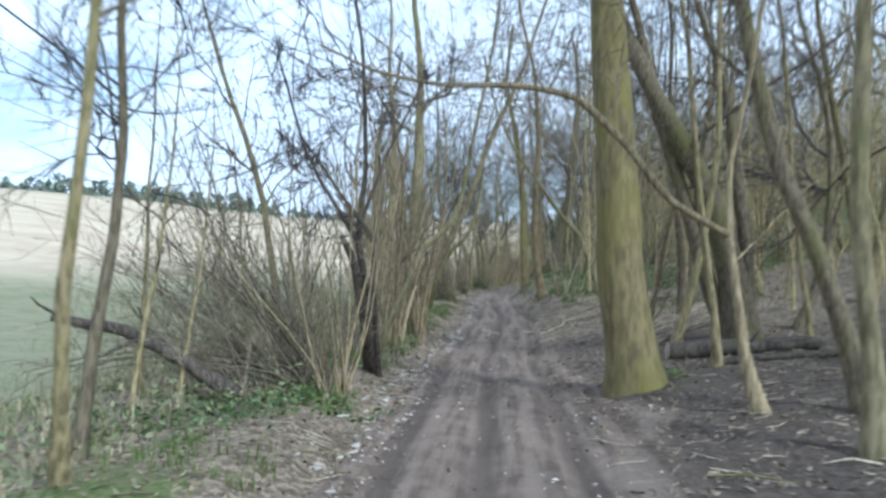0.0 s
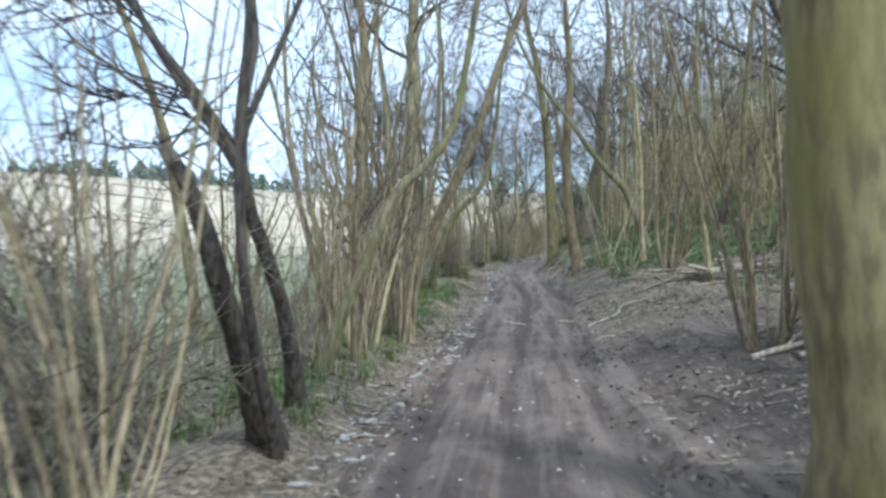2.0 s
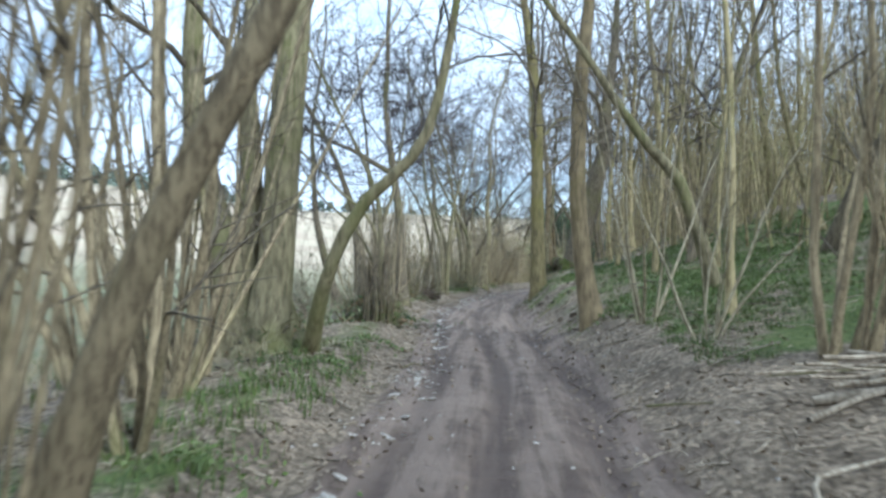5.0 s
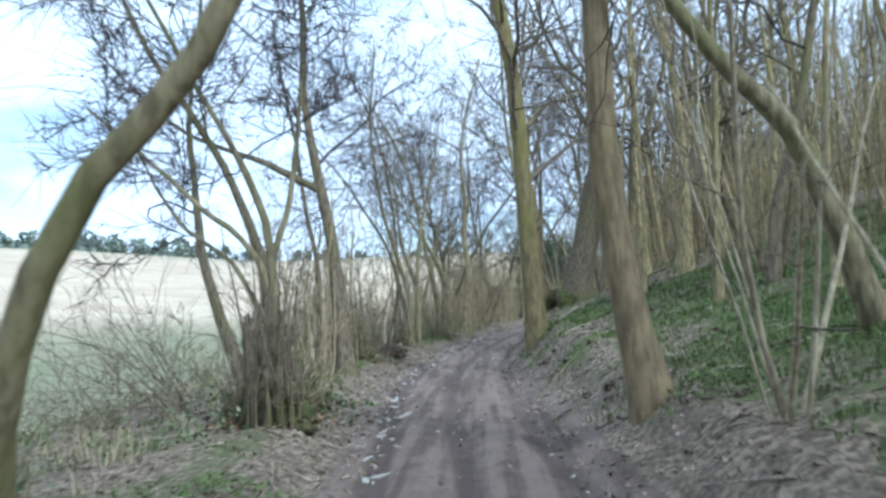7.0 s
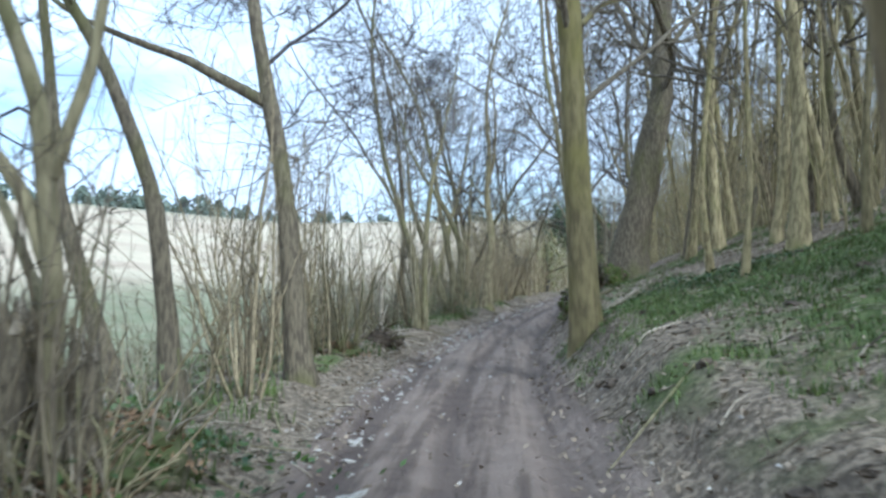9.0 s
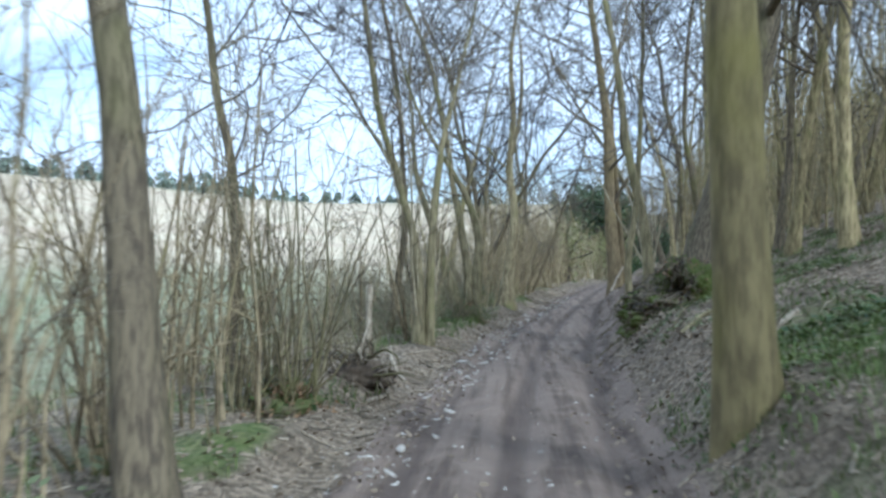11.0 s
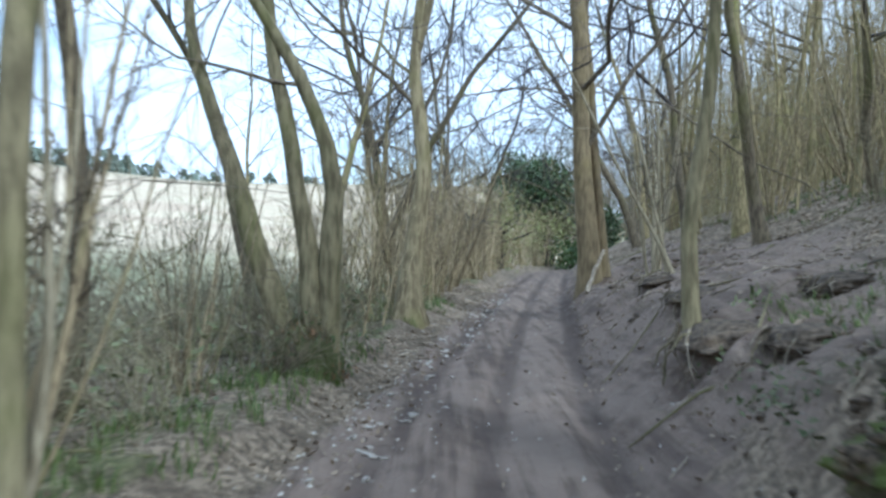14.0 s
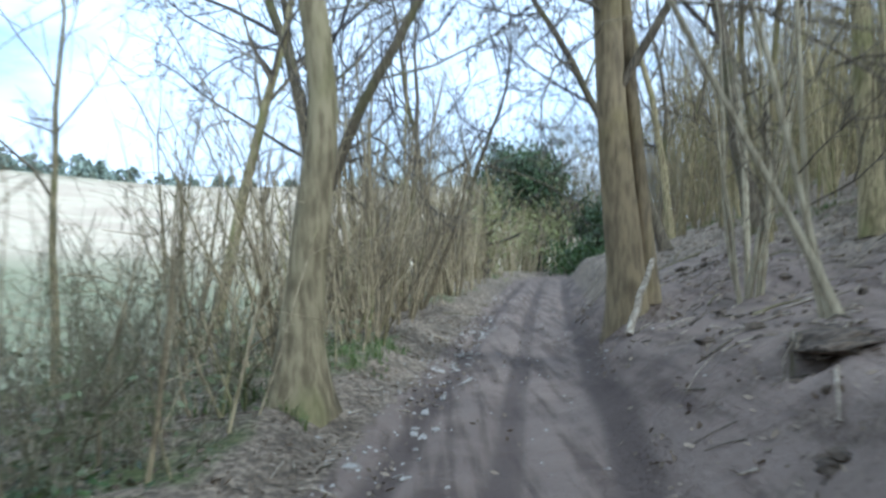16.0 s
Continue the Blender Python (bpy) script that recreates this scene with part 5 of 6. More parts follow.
weeds("bramble_leaves", "dull green bramble leaves through the undergrowth", 701, 4200, -6.5, -2.2, 55, 70, 0.02, 1.3, 0.04, WEED, -0.25)
weeds("bramble_leaves", "dull green bramble leaves under the field-edge trees", 702, 4500, -6.5, -2.4, 31, 44, 0.02, 0.9, 0.04, WEED, -0.1)
weeds("bramble_leaves", "dull green bramble leaves under the hazels", 703, 2600, -6.0, -2.4, 4, 17, 0.02, 0.8, 0.04, WEED, -0.1)
weeds("bank_weeds", "low green weeds and ivy on the cut bank", 704, 5000, 1.7, 3.6, 44, 58, 0.0, 0.14, 0.035, WEED, 0.12, 0.9)

weeds("bank_weeds", "dark green weeds and moss below the leaning oak", 705, 5200, 1.5, 4.4, 49.3, 53.6, 0.0, 0.10, 0.02, DARKLEAF, -0.05, 0.7)
weeds("bank_weeds", "dull green weeds below the leaning oak", 706, 2600, 1.6, 4.4, 48.6, 53.6, 0.0, 0.2, 0.024, WEED, 0.05, 0.6)


def lying(name, label, path, r0, r1, seed, material=DEADWOOD, twigs=3, category="fallen branch"):
    """A fallen branch or log, with broken side twigs."""
    rng = np.random.default_rng(seed)
    p = np.array(path, float)
    base = p[0].copy()
    q = np.c_[p - base, np.linspace(r0, r1, len(p))]
    root = thing(name, base, label, category)
    line = bend(q, 12)
    line[:, :3] += rng.normal(0, r1 * 0.12, (12, 3))
    part("stem", Wood().add(line[None, :, :3], line[None, :, 3], 9, (1 + rng.normal(0, 0.07, (12, 9)))[None]).mesh("stem", material), root)
    if twigs:
        lp, lr = shoots(rng, line[None, :, :3], line[None, :, 3], twigs, 0.15, 0.95, 0.28, 50, 5, 0.15, 0.0, 0.5, 0.3, 0.006)
        lp[..., 2] = np.maximum(lp[..., 2] + base[2], land(lp[..., 0] + base[0], lp[..., 1] + base[1]) + 0.01) - base[2]
        for j in range(twigs):
            part("twig", Wood().add(lp[j:j + 1], lr[j:j + 1], 5).mesh("twig", material), root)
    for e, s in ((line[0], 0), (line[-1], 1)):
        bm = bmesh.new()
        bmesh.ops.create_circle(bm, cap_ends=True, segments=9, radius=float(e[3]) * 0.98)
        d = Vector(line[1, :3] - line[0, :3]) if s == 0 else Vector(line[-1, :3] - line[-2, :3])
        bmesh.ops.transform(bm, matrix=Matrix.Translation(e[:3]) @ d.to_track_quat("Z", "Y").to_matrix().to_4x4(), verts=bm.verts)
        me = bpy.data.meshes.new("cut_end")
        bm.to_mesh(me)
        bm.free()
        me.materials.append(DEADWOOD)
        part("cut_end", me, root)
    return root


def on(x, y, h=0.0):
    return (x, y, ground_z(x, y) + h)


lying("log", "dark rotting log lying behind the beech", [on(2.8, 15.0, 0.14), on(3.9, 15.1, 0.12), on(5.4, 15.2, 0.11)], 0.17, 0.12, 601, BARK_DARK, 2, "log")
lying("log", "thin dark log lying in the leaf mould", [on(3.4, 14.0, 0.06), on(4.6, 14.3, 0.06), on(5.8, 14.2, 0.06)], 0.07, 0.05, 602, BARK_DARK, 1, "log")
lying("fallen_tree", "fallen mossy trunk propped among the shrubs", [on(-3.3, 10.4, 0.08), (-4.05, 10.33, 0.72), (-4.7, 10.28, 1.05), (-5.6, 10.2, 1.2)], 0.11, 0.06, 603, BARK_DARK, 4, "fallen tree")
lying("fallen_branch", "long pale fallen branch across the clearing", [on(2.3, 26.1, 0.04), on(3.3, 26.0, 0.08), on(4.3, 26.1, 0.22), on(6.2, 26.3, 0.3)], 0.045, 0.03, 604, DEADWOOD, 5)
lying("fallen_branch", "bleached fallen branch on the leaf mould", [on(0.97, 23.45, 0.02), on(1.55, 23.72, 0.05), on(1.7, 24.5, 0.08), on(2.3, 24.7, 0.05)], 0.022, 0.014, 605, DEADWOOD, 4)
lying("fallen_branch", "pale branch lying by the coppice foot", [on(3.1, 18.9, 0.04), on(3.8, 19.6, 0.2), on(5.0, 20.4, 0.6)], 0.045, 0.03, 606, DEADWOOD, 4)
lying("fallen_branch", "pale branch lying by the coppice foot", [on(2.4, 17.6, 0.03), on(3.2, 17.9, 0.1), on(4.2, 17.5, 0.25)], 0.04, 0.025, 607, DEADWOOD, 4)
for i, (x, y, ex, ey, h) in enumerate([(2.9, 17.5, 4.6, 18.3, 0.3), (3.1, 18.6, 4.9, 18.0, 0.2), (2.7, 19.1, 4.4, 18.7, 0.35), (3.4, 17.2, 5.0, 17.0, 0.12)]):
    lying("fallen_branch", "bleached cut branch lying by the coppice foot", [on(x, y, 0.03), on((x + ex) / 2, (y + ey) / 2, 0.6 * h + 0.03), on(ex, ey, h)], 0.03, 0.016, 670 + i, DEADWOOD, 4)
lying("fallen_branch", "weathered branch leaning at the oak foot", [on(2.72, 66.9, 0.03), on(2.97, 67.3, 0.4), on(3.22, 67.7, 0.72)], 0.045, 0.035, 608, DEADWOOD, 0)
lying("stick", "short pale stick lying on the track", [on(-0.63, 24.75, 0.02), on(-0.16, 24.8, 0.02)], 0.03, 0.02, 609, DEADWOOD, 0, "stick")
lying("stick", "short pale stick lying on the track", [on(0.5, 24.82, 0.02), on(0.82, 24.88, 0.02)], 0.03, 0.02, 610, DEADWOOD, 0, "stick")
lying("stick", "curved pale stick at the track edge", [on(0.45, 71.3, 0.02), on(0.5, 71.9, 0.05), on(0.75, 72.2, 0.03)], 0.035, 0.02, 611, DEADWOOD, 0, "stick")
lying("root", "exposed crooked root at the track edge", [on(-2.3, 47.5, 0.01), on(-2.1, 48.0, 0.04), on(-2.25, 48.5, 0.06), on(-2.6, 48.8, 0.02)], 0.03, 0.02, 612, DEADWOOD, 2, "root")
lying("fallen_branch", "weathered broken limb lying on the cut bank", [on(1.35, 47.9, 0.04), on(1.62, 48.05, 0.06), on(1.95, 48.0, 0.08)], 0.03, 0.022, 615, BARK_ASH, 3)
lying("fallen_branch", "short thick branch lying beside the trunk", [on(1.55, 45.9, 0.04), on(1.85, 46.1, 0.08), on(2.15, 46.3, 0.2)], 0.035, 0.025, 614, DEADWOOD, 3)


lying("fallen_branch", "crooked pale branch lying beside the fence post", [on(-2.44, 50.5, 0.24), on(-2.4, 50.25, 0.13), on(-2.24, 49.85, 0.04), on(-2.1, 49.6, 0.03)], 0.03, 0.026, 617, DEADWOOD, 1)
lying("fallen_branch", "dark thin branch lying in the rough grass", [on(-4.2, 50.4, 0.03), on(-3.6, 50.9, 0.1), on(-3.0, 51.5, 0.16)], 0.02, 0.03, 618, BARK_DARK, 3)


def root_plate():
    """Torn-up roots of a small fallen tree, with earth still in them."""
    rng = np.random.default_rng(655)
    x0, y0 = -2.5, 48.15
    base = np.array(on(x0, y0, -0.05))
    root = thing("root_plate", base, "torn-up brown tangle of roots and earth at the verge", "roots")
    bm = bmesh.new()
    bmesh.ops.create_icosphere(bm, subdivisions=4, radius=1.0)
    for v in bm.verts:
        d = v.co.copy()
        k = 1 + 0.3 * noise.noise(d * 2.3) + 0.25 * noise.noise(d * 6.0)
        v.co = Vector((d.x * 0.42 * k, d.y * 0.22 * k, 0.06 + d.z * 0.2 * k))
    me = bpy.data.meshes.new("earth")
    bm.to_mesh(me)
    bm.free()
    me.polygons.foreach_set("use_smooth", np.ones(len(me.polygons), bool))
    me.materials.append(EARTH)
    part("earth", me, root)
    n = 46
    a = rng.uniform(-0.3, 3.4, n)
    start = np.stack([0.26 * np.cos(a), rng.normal(-0.08, 0.1, n), 0.08 + 0.2 * np.sin(a)], -1)
    head = np.stack([np.cos(a), rng.normal(-0.5, 0.5, n), np.sin(a) + 0.1], -1)
    lines = wander(rng, start, head, rng.uniform(0.25, 0.75, n), 7, 0.28, -0.12)
    for j in range(n):
        part("root", Wood().add(lines[j:j + 1], taper([rng.uniform(0.008, 0.024)], 7, 0.3), 5).mesh("root", BARK_OAK if j % 4 else DEADWOOD), root)


root_plate()


def brush_pile():
    """Cut branches thrown together."""
    rng = np.random.default_rng(660)
    base = np.array(on(2.9, 25.9))
    root = thing("brush_pile", base, "long heap of bleached cut branches on the leaf mould", "brush pile")
    for j in range(34):
        x = rng.uniform(2.7, 5.4)
        y = 26.05 - 0.05 * (x - 2.7) + rng.normal(0, 0.32)
        a, ln = rng.normal(0.1, 0.45), rng.uniform(0.7, 2.3)
        p = np.stack([x + np.linspace(-0.5, 0.5, 6) * ln * math.cos(a), y + np.linspace(-0.5, 0.5, 6) * ln * math.sin(a)], -1)
        z = land(p[:, 0], p[:, 1]) + rng.uniform(0.02, 0.28) + np.linspace(-0.1, 0.1, 6) * rng.normal(0, 1)
        q = np.c_[p, np.maximum(z, land(p[:, 0], p[:, 1]) + 0.015)] - base + rng.normal(0, 0.02, (6, 3))
        part("branch", Wood().add(q[None], taper([rng.uniform(0.012, 0.032)], 6, 0.5), 6).mesh("branch", DEADWOOD), root)


brush_pile()
_r = np.random.default_rng(626)
for _ in range(170):
    y = _r.uniform(4, 84)
    x = float(road_x(y)) + (_r.uniform(1.3, 6.5) if _r.uniform() < 0.65 else -_r.uniform(1.2, 3.6))
    a, ln = _r.uniform(0, 6.283), _r.uniform(0.3, 1.3)
    ex, ey = x + ln * math.cos(a), y + ln * math.sin(a)
    if abs(ex - float(road_x(ey))) > 1.0:
        tagged(lying("stick", "dead stick lying in the leaf mould", [on(x, y, 0.02), on((x + ex) / 2, (y + ey) / 2, 0.05), on(ex, ey, 0.03)], _r.uniform(0.008, 0.018), 0.006, int(_r.integers(1e6)), DEADWOOD if _r.uniform() < 0.4 else BARK_ASH, 0, "stick"), group="dead sticks")


def flint(seed):
    """A knobbly flint, cut from a small ball."""
    r = random.Random(seed)
    bm = bmesh.new()
    bmesh.ops.create_icosphere(bm, subdivisions=1, radius=1.0)
    for v in bm.verts:
        v.co *= r.uniform(0.7, 1.25)
        v.co.z *= 0.6
    me = bpy.data.meshes.new("flint")
    bm.to_mesh(me)
    bm.free()
    me.materials.append(FLINT)
    return me


FLINTS = [flint(s) for s in range(5)]


def lay_flints():
    r = np.random.default_rng(631)
    for _ in range(290):
        y = 6 + 72 * r.uniform()
        strip = r.uniform() < 0.86
        u = r.normal(np.interp(y, [6, 16, 22, 40, 75], [-1.5, -1.45, -1.08, -0.92, -1.0]), 0.13) if strip else r.uniform(-2.2, 2.6)
        x = u + float(road_x(y))
        s = r.uniform(0.012, 0.034) * (1.6 if strip else 0.8)
        ob = new("flint", FLINTS[r.integers(5)])
        ob.location = (x, y, ground_z(x, y) + 0.25 * s)
        ob.rotation_euler = (r.uniform(-0.4, 0.4), r.uniform(-0.4, 0.4), r.uniform(0, 6.283))
        ob.scale = (s * r.uniform(0.8, 2.8), s, s * r.uniform(0.6, 1.0))
        tagged(ob, "chalky white flint lying along the rut", "stone", "flints along the track")


lay_flints()


def chalk_chips():
    """Small broken chalk and flint pressed into the verge of the ruts."""
    rng = np.random.default_rng(632)
    n = 2600
    y = rng.uniform(3, 84, n)
    u = np.where(rng.uniform(0, 1, n) < 0.6, rng.normal(-1.2, 0.22, n), rng.uniform(-1.7, 1.9, n))
    x = u + road_x(y)
    keep = rough(x, y, 1.8, 17) > -0.2
    x, y = x[keep], y[keep]
    k = len(x)
    ring = np.array([[1, 0, 0], [0, 1, 0], [-1, 0, 0], [0, -1, 0], [0.1, 0.1, 0.8]])
    a, s = rng.uniform(0, 6.283, k), rng.uniform(0.008, 0.024, k)
    ca, sa = np.cos(a), np.sin(a)
    px = ring[None, :, 0] * (s * rng.uniform(0.8, 2.4, k))[:, None] * rng.uniform(0.6, 1.3, (k, 5))
    py = ring[None, :, 1] * s[:, None] * rng.uniform(0.6, 1.3, (k, 5))
    v = np.stack([x[:, None] + px * ca[:, None] - py * sa[:, None], y[:, None] + px * sa[:, None] + py * ca[:, None], land(x, y)[:, None] + ring[None, :, 2] * s[:, None] + 0 * px], -1)
    f = (np.arange(k)[:, None, None] * 5 + np.array([[0, 1, 4], [1, 2, 4], [2, 3, 4], [3, 0, 4]])[None]).reshape(-1, 3)
    me = bpy.data.meshes.new("chalk_chips")
    me.from_pydata(v.reshape(-1, 3).tolist(), [], f.tolist())
    me.materials.append(FLINT)
    stuff("chalk_chips", me, "small chalk and flint chips pressed into the mud", "stones")


chalk_chips()


def twig_litter():
    """Broken twigs and bits of bark strewn over the mould, the verges and the bank."""
    rng = np.random.default_rng(633)
    n = 5200
    y = rng.uniform(5, 78, n)
    u = np.where(rng.uniform(0, 1, n) < 0.66, rng.uniform(1.2, 6.5, n), -rng.uniform(1.1, 4.0, n))
    x = u + road_x(y)
    keep = rough(x, y, 1.6, 47) > -0.25
    x, y = x[keep], y[keep]
    k = len(x)
    a, ln = rng.uniform(0, 6.283, k), rng.uniform(0.06, 0.42, k) ** 1.2
    t = np.array([-0.5, 0.0, 0.5])
    px = x[:, None] + t * (ln * np.cos(a))[:, None] + rng.normal(0, 0.012, (k, 3))
    py = y[:, None] + t * (ln * np.sin(a))[:, None] + rng.normal(0, 0.012, (k, 3))
    pts = np.stack([px, py, land(px, py) + 0.008 + np.abs(rng.normal(0, 0.02, (k, 3)))], -1)
    rad = rng.uniform(0.003, 0.011, k)[:, None] * np.array([1.0, 0.9, 0.6])
    half = rng.uniform(0, 1, k) < 0.5
    stuff("twig_litter", Wood().add(pts[half], rad[half], 4).mesh("twig_litter", DEADWOOD), "broken bleached twigs strewn over the leaf mould", "twigs")
    stuff("twig_litter", Wood().add(pts[~half], rad[~half], 4).mesh("twig_litter", TWIG), "broken brown twigs strewn over the leaf mould", "twigs")


twig_litter()


def clods():
    """Lumps of dug and slipped earth on the cut bank."""
    rng = np.random.default_rng(634)
    v_all, f_all, count = [], [], 0
    bm = bmesh.new()
    bmesh.ops.create_icosphere(bm, subdivisions=2, radius=1.0)
    ball = np.array([v.co[:] for v in bm.verts])
    tris = np.array([[v.index for v in f.verts] for f in bm.faces])
    bm.free()
    for _ in range(190):
        y = rng.uniform(33, 72)
        u = 1.5 + rng.exponential(0.9)
        if rough(u, y, 1.4, 57) < -0.1 or u > 5.5:
            continue
        x = u + float(road_x(y))
        r = rng.uniform(0.015, 0.06) * (1.5 if rng.uniform() < 0.12 else 1.0)
        p = ball * (1 + 0.35 * rng.normal(0, 1, (len(ball), 1)).clip(-1, 1)) * r * np.array([1.2, 1.0, 0.7]) * rng.uniform(0.7, 1.4, 3)
        v_all.append(p + np.array([x, y, ground_z(x, y) + 0.1 * r]))
        f_all.append(tris + count)
        count += len(ball)
    me = bpy.data.meshes.new("clods")
    me.from_pydata(np.concatenate(v_all).tolist(), [], np.concatenate(f_all).tolist())
    me.materials.append(EARTH)
    stuff("clods", me, "dark clods of slipped earth on the cut bank", "earth")


clods()


def fence_post():
    x, y = -3.12, 52.5
    z = ground_z(x, y)
    root = thing("fence_post", (x, y, z - 0.1), "weathered split wooden fence post at the field edge", "fence post")
    rng = np.random.default_rng(640)
    line = np.stack([np.linspace(0, 0.03, 9), np.zeros(9), np.linspace(0, 1.22, 9)], -1)
    part("post", Wood().add(line[None], np.full((1, 9), 0.055), 8, (1 + rng.normal(0, 0.05, (9, 8)))[None]).mesh("post", DEADWOOD), root)
    bm = bmesh.new()
    bmesh.ops.create_cone(bm, cap_ends=True, segments=8, radius1=0.058, radius2=0.02, depth=0.05)
    bmesh.ops.translate(bm, vec=(0.03, 0, 1.24), verts=bm.verts)
    me = bpy.data.meshes.new("cap")
    bm.to_mesh(me)
    bm.free()
    me.materials.append(DEADWOOD)
    part("cap", me, root)


fence_post()


def root_mound():
    """A mossy heap of earth and roots under the leaning oak."""
    rng = np.random.default_rng(650)
    x0, y0 = 2.22, 52.6
    base = np.array([x0, y0, ground_z(x0, y0) - 0.1])
    root = thing("root_mound", base, "mossy mound of earth and twisted roots with a dark hollow", "mound")

    def skin(d):
        """The heap's surface in the direction d: low towards the track, with a hollow in its face."""
        k = 1 + 0.2 * noise.noise(d * 2.1) + 0.12 * noise.noise(d * 5.0) + 0.1 * noise.noise(d * 11.0) + 0.07 * noise.noise(d * 23.0) + 0.05 * noise.noise(d * 47.0)
        p = Vector((d.x * 0.85 * k, d.y * 1.05 * k, d.z * 0.88 * k))
        p.z *= 1 - 0.5 * float(step(0.1, -0.75, p.x))
        if d.z < 0:
            out = 1.06 / max(0.3, math.sqrt(1 - d.z * d.z))
            p.x, p.y = p.x * out, p.y * out
        hollow = math.exp(-((p.y + 0.75) ** 2 + (p.x + 0.28) ** 2 + (p.z - 0.4) ** 2) / 0.05)
        return p + Vector((0.35, 0.6, -0.05)) * hollow

    bm = bmesh.new()
    bmesh.ops.create_icosphere(bm, subdivisions=6, radius=1.0)
    for v in bm.verts:
        v.co = skin(v.co)
    me = bpy.data.meshes.new("earth")
    bm.to_mesh(me)
    bm.free()
    me.polygons.foreach_set("use_smooth", np.ones(len(me.polygons), bool))
    me.materials.append(MOUND)
    part("earth", me, root)
    n = 46
    a = rng.uniform(1.9, 5.2, n)
    fall = np.linspace(0.0, 1.0, 12)
    bow = np.cumsum(rng.normal(0, 0.09, (n, 12)), 1)
    high = rng.uniform(0.5, 1.25, n)
    deep = rng.uniform(0.3, 1.2, n)
    lines = np.zeros((n, 12, 3))
    for j in range(n):
        for i in range(12):
            e = max(0.02, high[j] - deep[j] * fall[i])
            w = a[j] + bow[j, i] + 0.25 * fall[i] * 0.3 * rng.normal()
            lines[j, i] = skin(Vector((math.cos(w) * math.cos(e), math.sin(w) * math.cos(e), math.sin(e)))) * (1.0 + 0.05 * rng.random())
    lines[..., 2] = np.maximum(lines[..., 2], land(lines[..., 0] + x0, lines[..., 1] + y0) - base[2] - 0.02)
    for j in range(n):
        part("root", Wood().add(lines[j:j + 1], taper([rng.uniform(0.01, 0.035) if j % 6 else 0.055], 12, 0.35), 7).mesh("root", (BARK_OAK, BARK_DARK, MOSSY)[j % 3]), root)
    tw = wander(rng, lines[:, 2].repeat(5, 0), rng.normal(0, 1, (5 * n, 3)) + np.array([-0.5, -0.5, -0.2]), rng.uniform(0.12, 0.45, 5 * n), 6, 0.25, -0.2)
    tagged(part("root_fringe", Wood().add(tw, taper(rng.uniform(0.003, 0.007, 5 * n), 6, 0.4), 4).mesh("root_fringe", TWIG), root, "thin hanging rootlets"), kind="stuff")
    k = 5000
    w, e = rng.uniform(1.7, 5.6, k), rng.uniform(0.0, 1.4, k)
    c = np.array([skin(Vector((math.cos(p) * math.cos(q), math.sin(p) * math.cos(q), math.sin(q)))) for p, q in zip(w, e)])
    patch = np.array([noise.noise(Vector(p) * 2.2) for p in c]) + rng.normal(0, 0.12, k) + 0.25 * step(0.5, 0.1, c[:, 2])
    c += rng.normal(0, 0.015, (k, 3))
    tagged(part("moss", leaf_mesh("moss", *leaves(rng, c[patch > 0.12], 0.018, 0.2), MOSSLEAF), root, "tufts of green moss and ivy"), kind="stuff")
    tagged(part("leaves", leaf_mesh("leaves", *leaves(rng, c[patch < -0.2], 0.03, 0.4), BROWNLEAF), root), kind="stuff")


root_mound()


def earth_ledge(x, y, depth, width, seed):
    """A lip of earth that overhangs a scooped place in the bank, with roots hanging from it."""
    rng = np.random.default_rng(seed)
    lift = ground_z(x + depth, y)
    root = thing("earth_ledge", (x, y, lift), "overhanging lip of bare earth with roots hanging over a dark hollow", "earth bank", "undercut ledges of the bank")
    bm = bmesh.new()
    bmesh.ops.create_icosphere(bm, subdivisions=4, radius=1.0)
    for v in bm.verts:
        d = v.co.copy() + Vector((seed * 0.37, 0, 0))
        k = 1 + 0.4 * noise.noise(d * 1.9) + 0.22 * noise.noise(d * 5.0) + 0.16 * noise.noise(d * 12.0)
        v.co = Vector((0.5 * depth + v.co.x * depth * 1.15 * k, v.co.y * width * 1.15 * k, -0.32 * depth + v.co.z * depth * 0.36 * k + 0.3 * (v.co.x + 0.2) * depth))
    me = bpy.data.meshes.new("earth")
    bm.to_mesh(me)
    bm.free()
    me.polygons.foreach_set("use_smooth", np.ones(len(me.polygons), bool))
    me.materials.append(EARTH)
    part("earth", me, root)
    n = int(26 * width)
    along = rng.uniform(-0.95, 0.95, n)
    start = np.stack([-0.5 * depth * np.sqrt(1 - along ** 2), along * width, rng.uniform(-0.2, 0.1, n) * depth], -1)
    head = np.stack([rng.normal(-0.6, 0.3, n), rng.normal(0, 0.5, n), rng.normal(-0.7, 0.4, n)], -1)
    lines = wander(rng, start, head, rng.uniform(0.8, 2.2, n) * depth, 7, 0.3, -0.15)
    lines[..., 2] = np.maximum(lines[..., 2], land(lines[..., 0] + x, lines[..., 1] + y) - lift + 0.005)
    for j in range(n):
        part("root", Wood().add(lines[j:j + 1], taper([rng.uniform(0.005, 0.016)], 7, 0.35), 5).mesh("root", (BARK_OAK, TWIG, DEADWOOD)[j % 3]), root)


for i, (x, y, a, b) in enumerate(SCOOPS):
    earth_ledge(x, y, a, b, 41 + i)


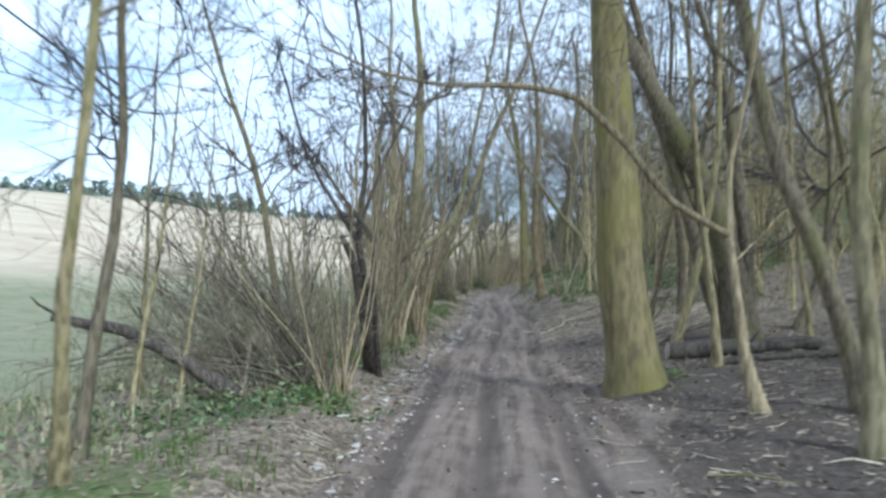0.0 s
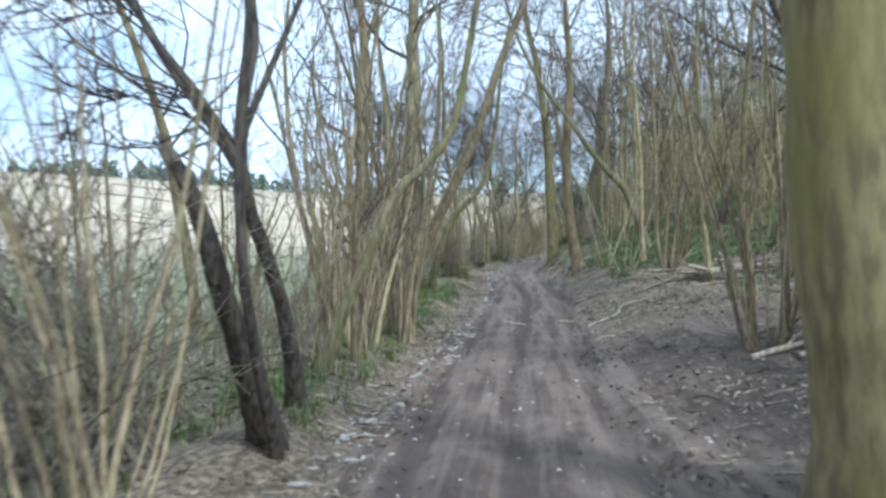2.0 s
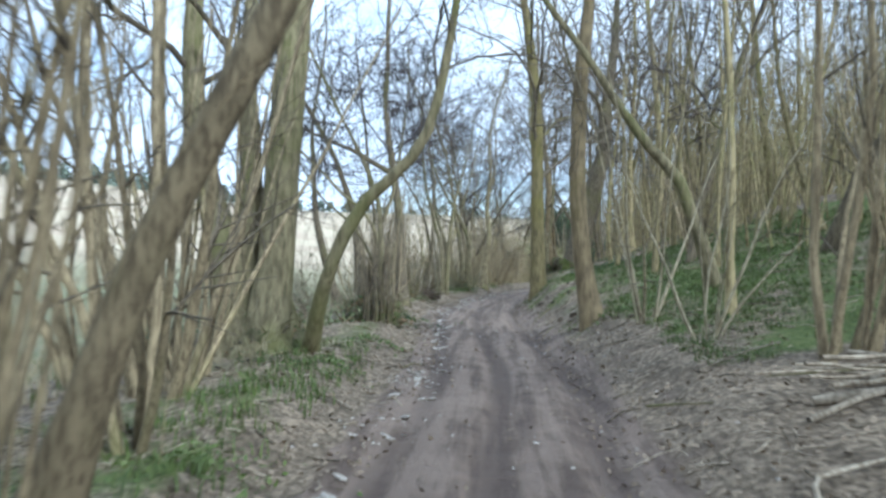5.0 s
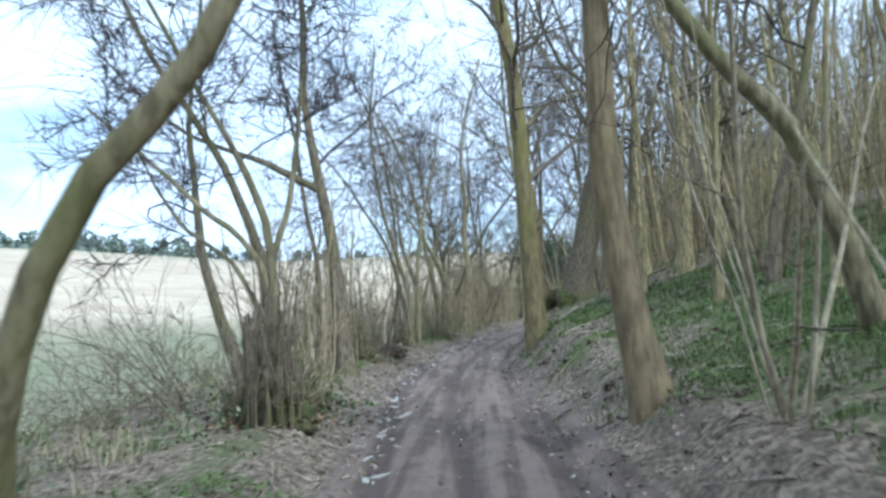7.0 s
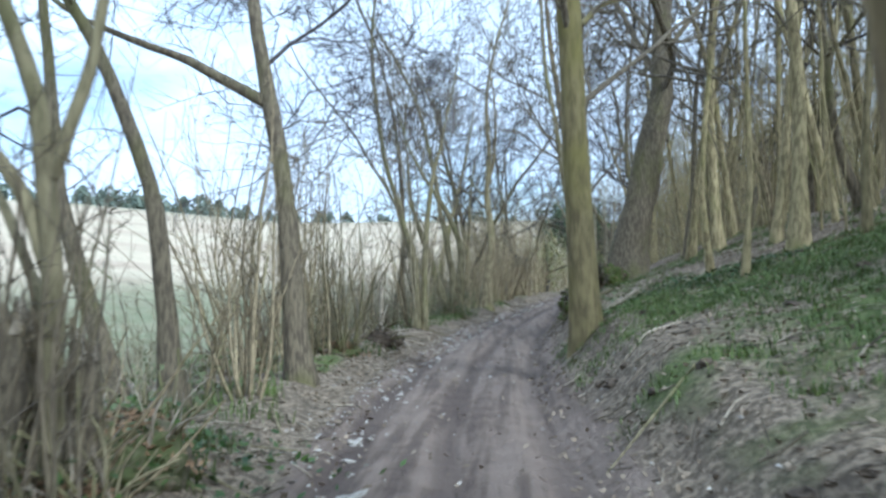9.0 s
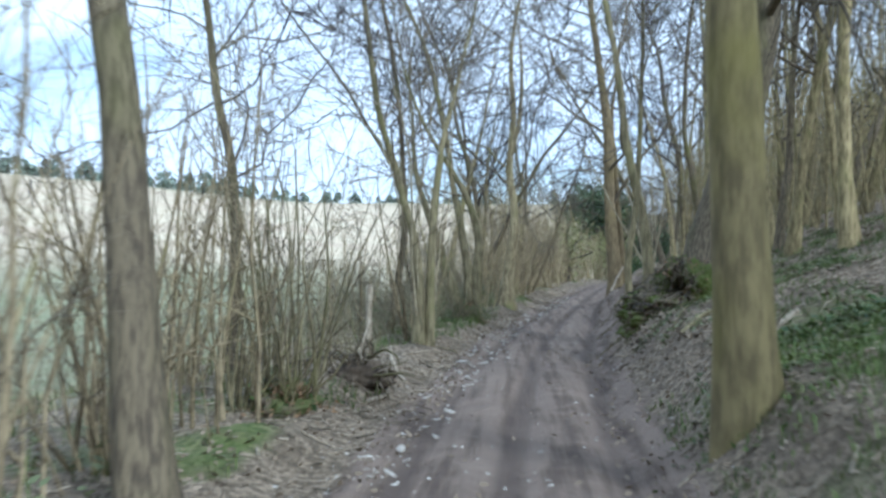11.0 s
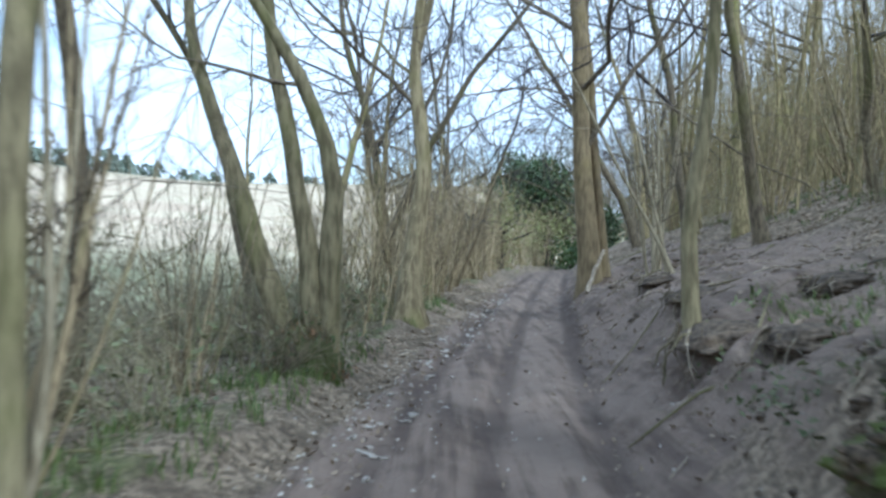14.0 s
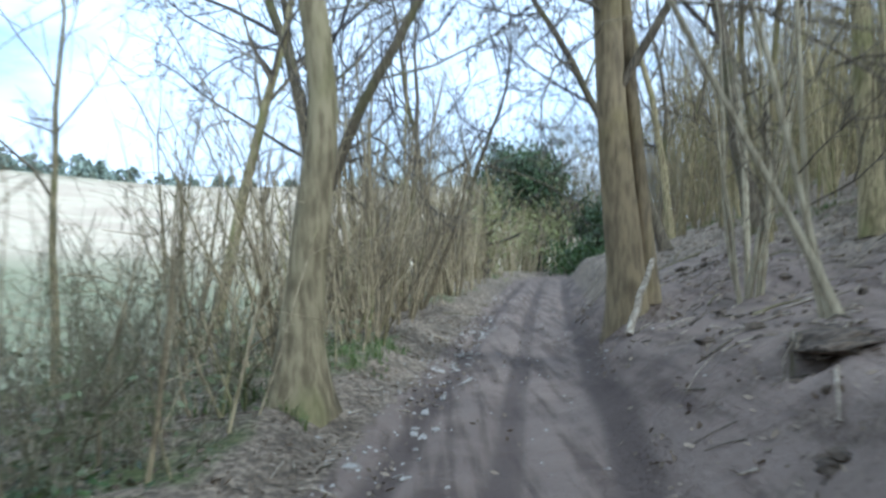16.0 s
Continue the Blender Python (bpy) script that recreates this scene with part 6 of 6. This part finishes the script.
def stool_foot(x, y, sx, sy, h, seed):
    """A mossy heap of earth, dead stems and leaves round the foot of a stool."""
    rng = np.random.default_rng(seed)
    z = ground_z(x, y)
    root = thing("mossy_mound", (x, y, z), "brown mossy mound of earth and dead stems at a tree foot", "mound", "mounds at tree feet")
    bm = bmesh.new()
    bmesh.ops.create_icosphere(bm, subdivisions=4, radius=1.0)
    for v in bm.verts:
        d = v.co.copy() + Vector((seed * 1.7, 0, 0))
        k = 1 + 0.25 * noise.noise(d * 2.0) + 0.2 * noise.noise(d * 5.0) + 0.18 * noise.noise(d * 11.0) + 0.1 * noise.noise(d * 23.0)
        v.co = Vector((v.co.x * sx * k, v.co.y * sy * k, v.co.z * h * k))
    me = bpy.data.meshes.new("earth")
    bm.to_mesh(me)
    bm.free()
    me.polygons.foreach_set("use_smooth", np.ones(len(me.polygons), bool))
    me.materials.append(MOSSY)
    part("earth", me, root)
    n = 36
    a = rng.uniform(0, 6.283, n)
    start = np.stack([0.7 * sx * np.cos(a), 0.7 * sy * np.sin(a), np.full(n, 0.4 * h)], -1)
    head = np.stack([np.cos(a) * 0.4, np.sin(a) * 0.4, rng.uniform(0.8, 2.2, n)], -1)
    lines = wander(rng, start, head, rng.uniform(0.2, 0.8, n), 6, 0.2, -0.05)
    for j in range(n):
        part("dead_stem", Wood().add(lines[j:j + 1], taper([rng.uniform(0.008, 0.02)], 6, 0.4), 5).mesh("dead_stem", DEADWOOD if j % 3 == 0 else BARK_ASH), root)
    c = np.stack([rng.normal(0, 0.55 * sx, 700), rng.normal(0, 0.55 * sy, 700), np.zeros(700)], -1)
    c[:, 2] = h * np.sqrt(np.clip(1 - (c[:, 0] / sx) ** 2 - (c[:, 1] / sy) ** 2, 0, 1)) + rng.uniform(-0.02, 0.07, 700)
    tagged(part("leaves", leaf_mesh("leaves", *leaves(rng, c, 0.035, 0.4), BROWNLEAF), root), kind="stuff")
    c = c[::2] + rng.normal(0, 0.08, (350, 3))
    tagged(part("ivy", leaf_mesh("ivy", *leaves(rng, c, 0.035, 0.4), IVY), root), kind="stuff")


stool_foot(-1.78, 59.4, 0.4, 0.42, 0.58, 1)
stool_foot(-2.5, 36.15, 0.42, 0.36, 0.3, 9)
stool_foot(-2.75, 37.6, 0.42, 0.5, 0.34, 3)
stool_foot(-2.9, 36.4, 0.36, 0.45, 0.38, 5)
stool_foot(-3.45, 31.3, 0.6, 0.5, 0.5, 2)
stool_foot(-3.1, 46.9, 0.4, 0.4, 0.22, 7)
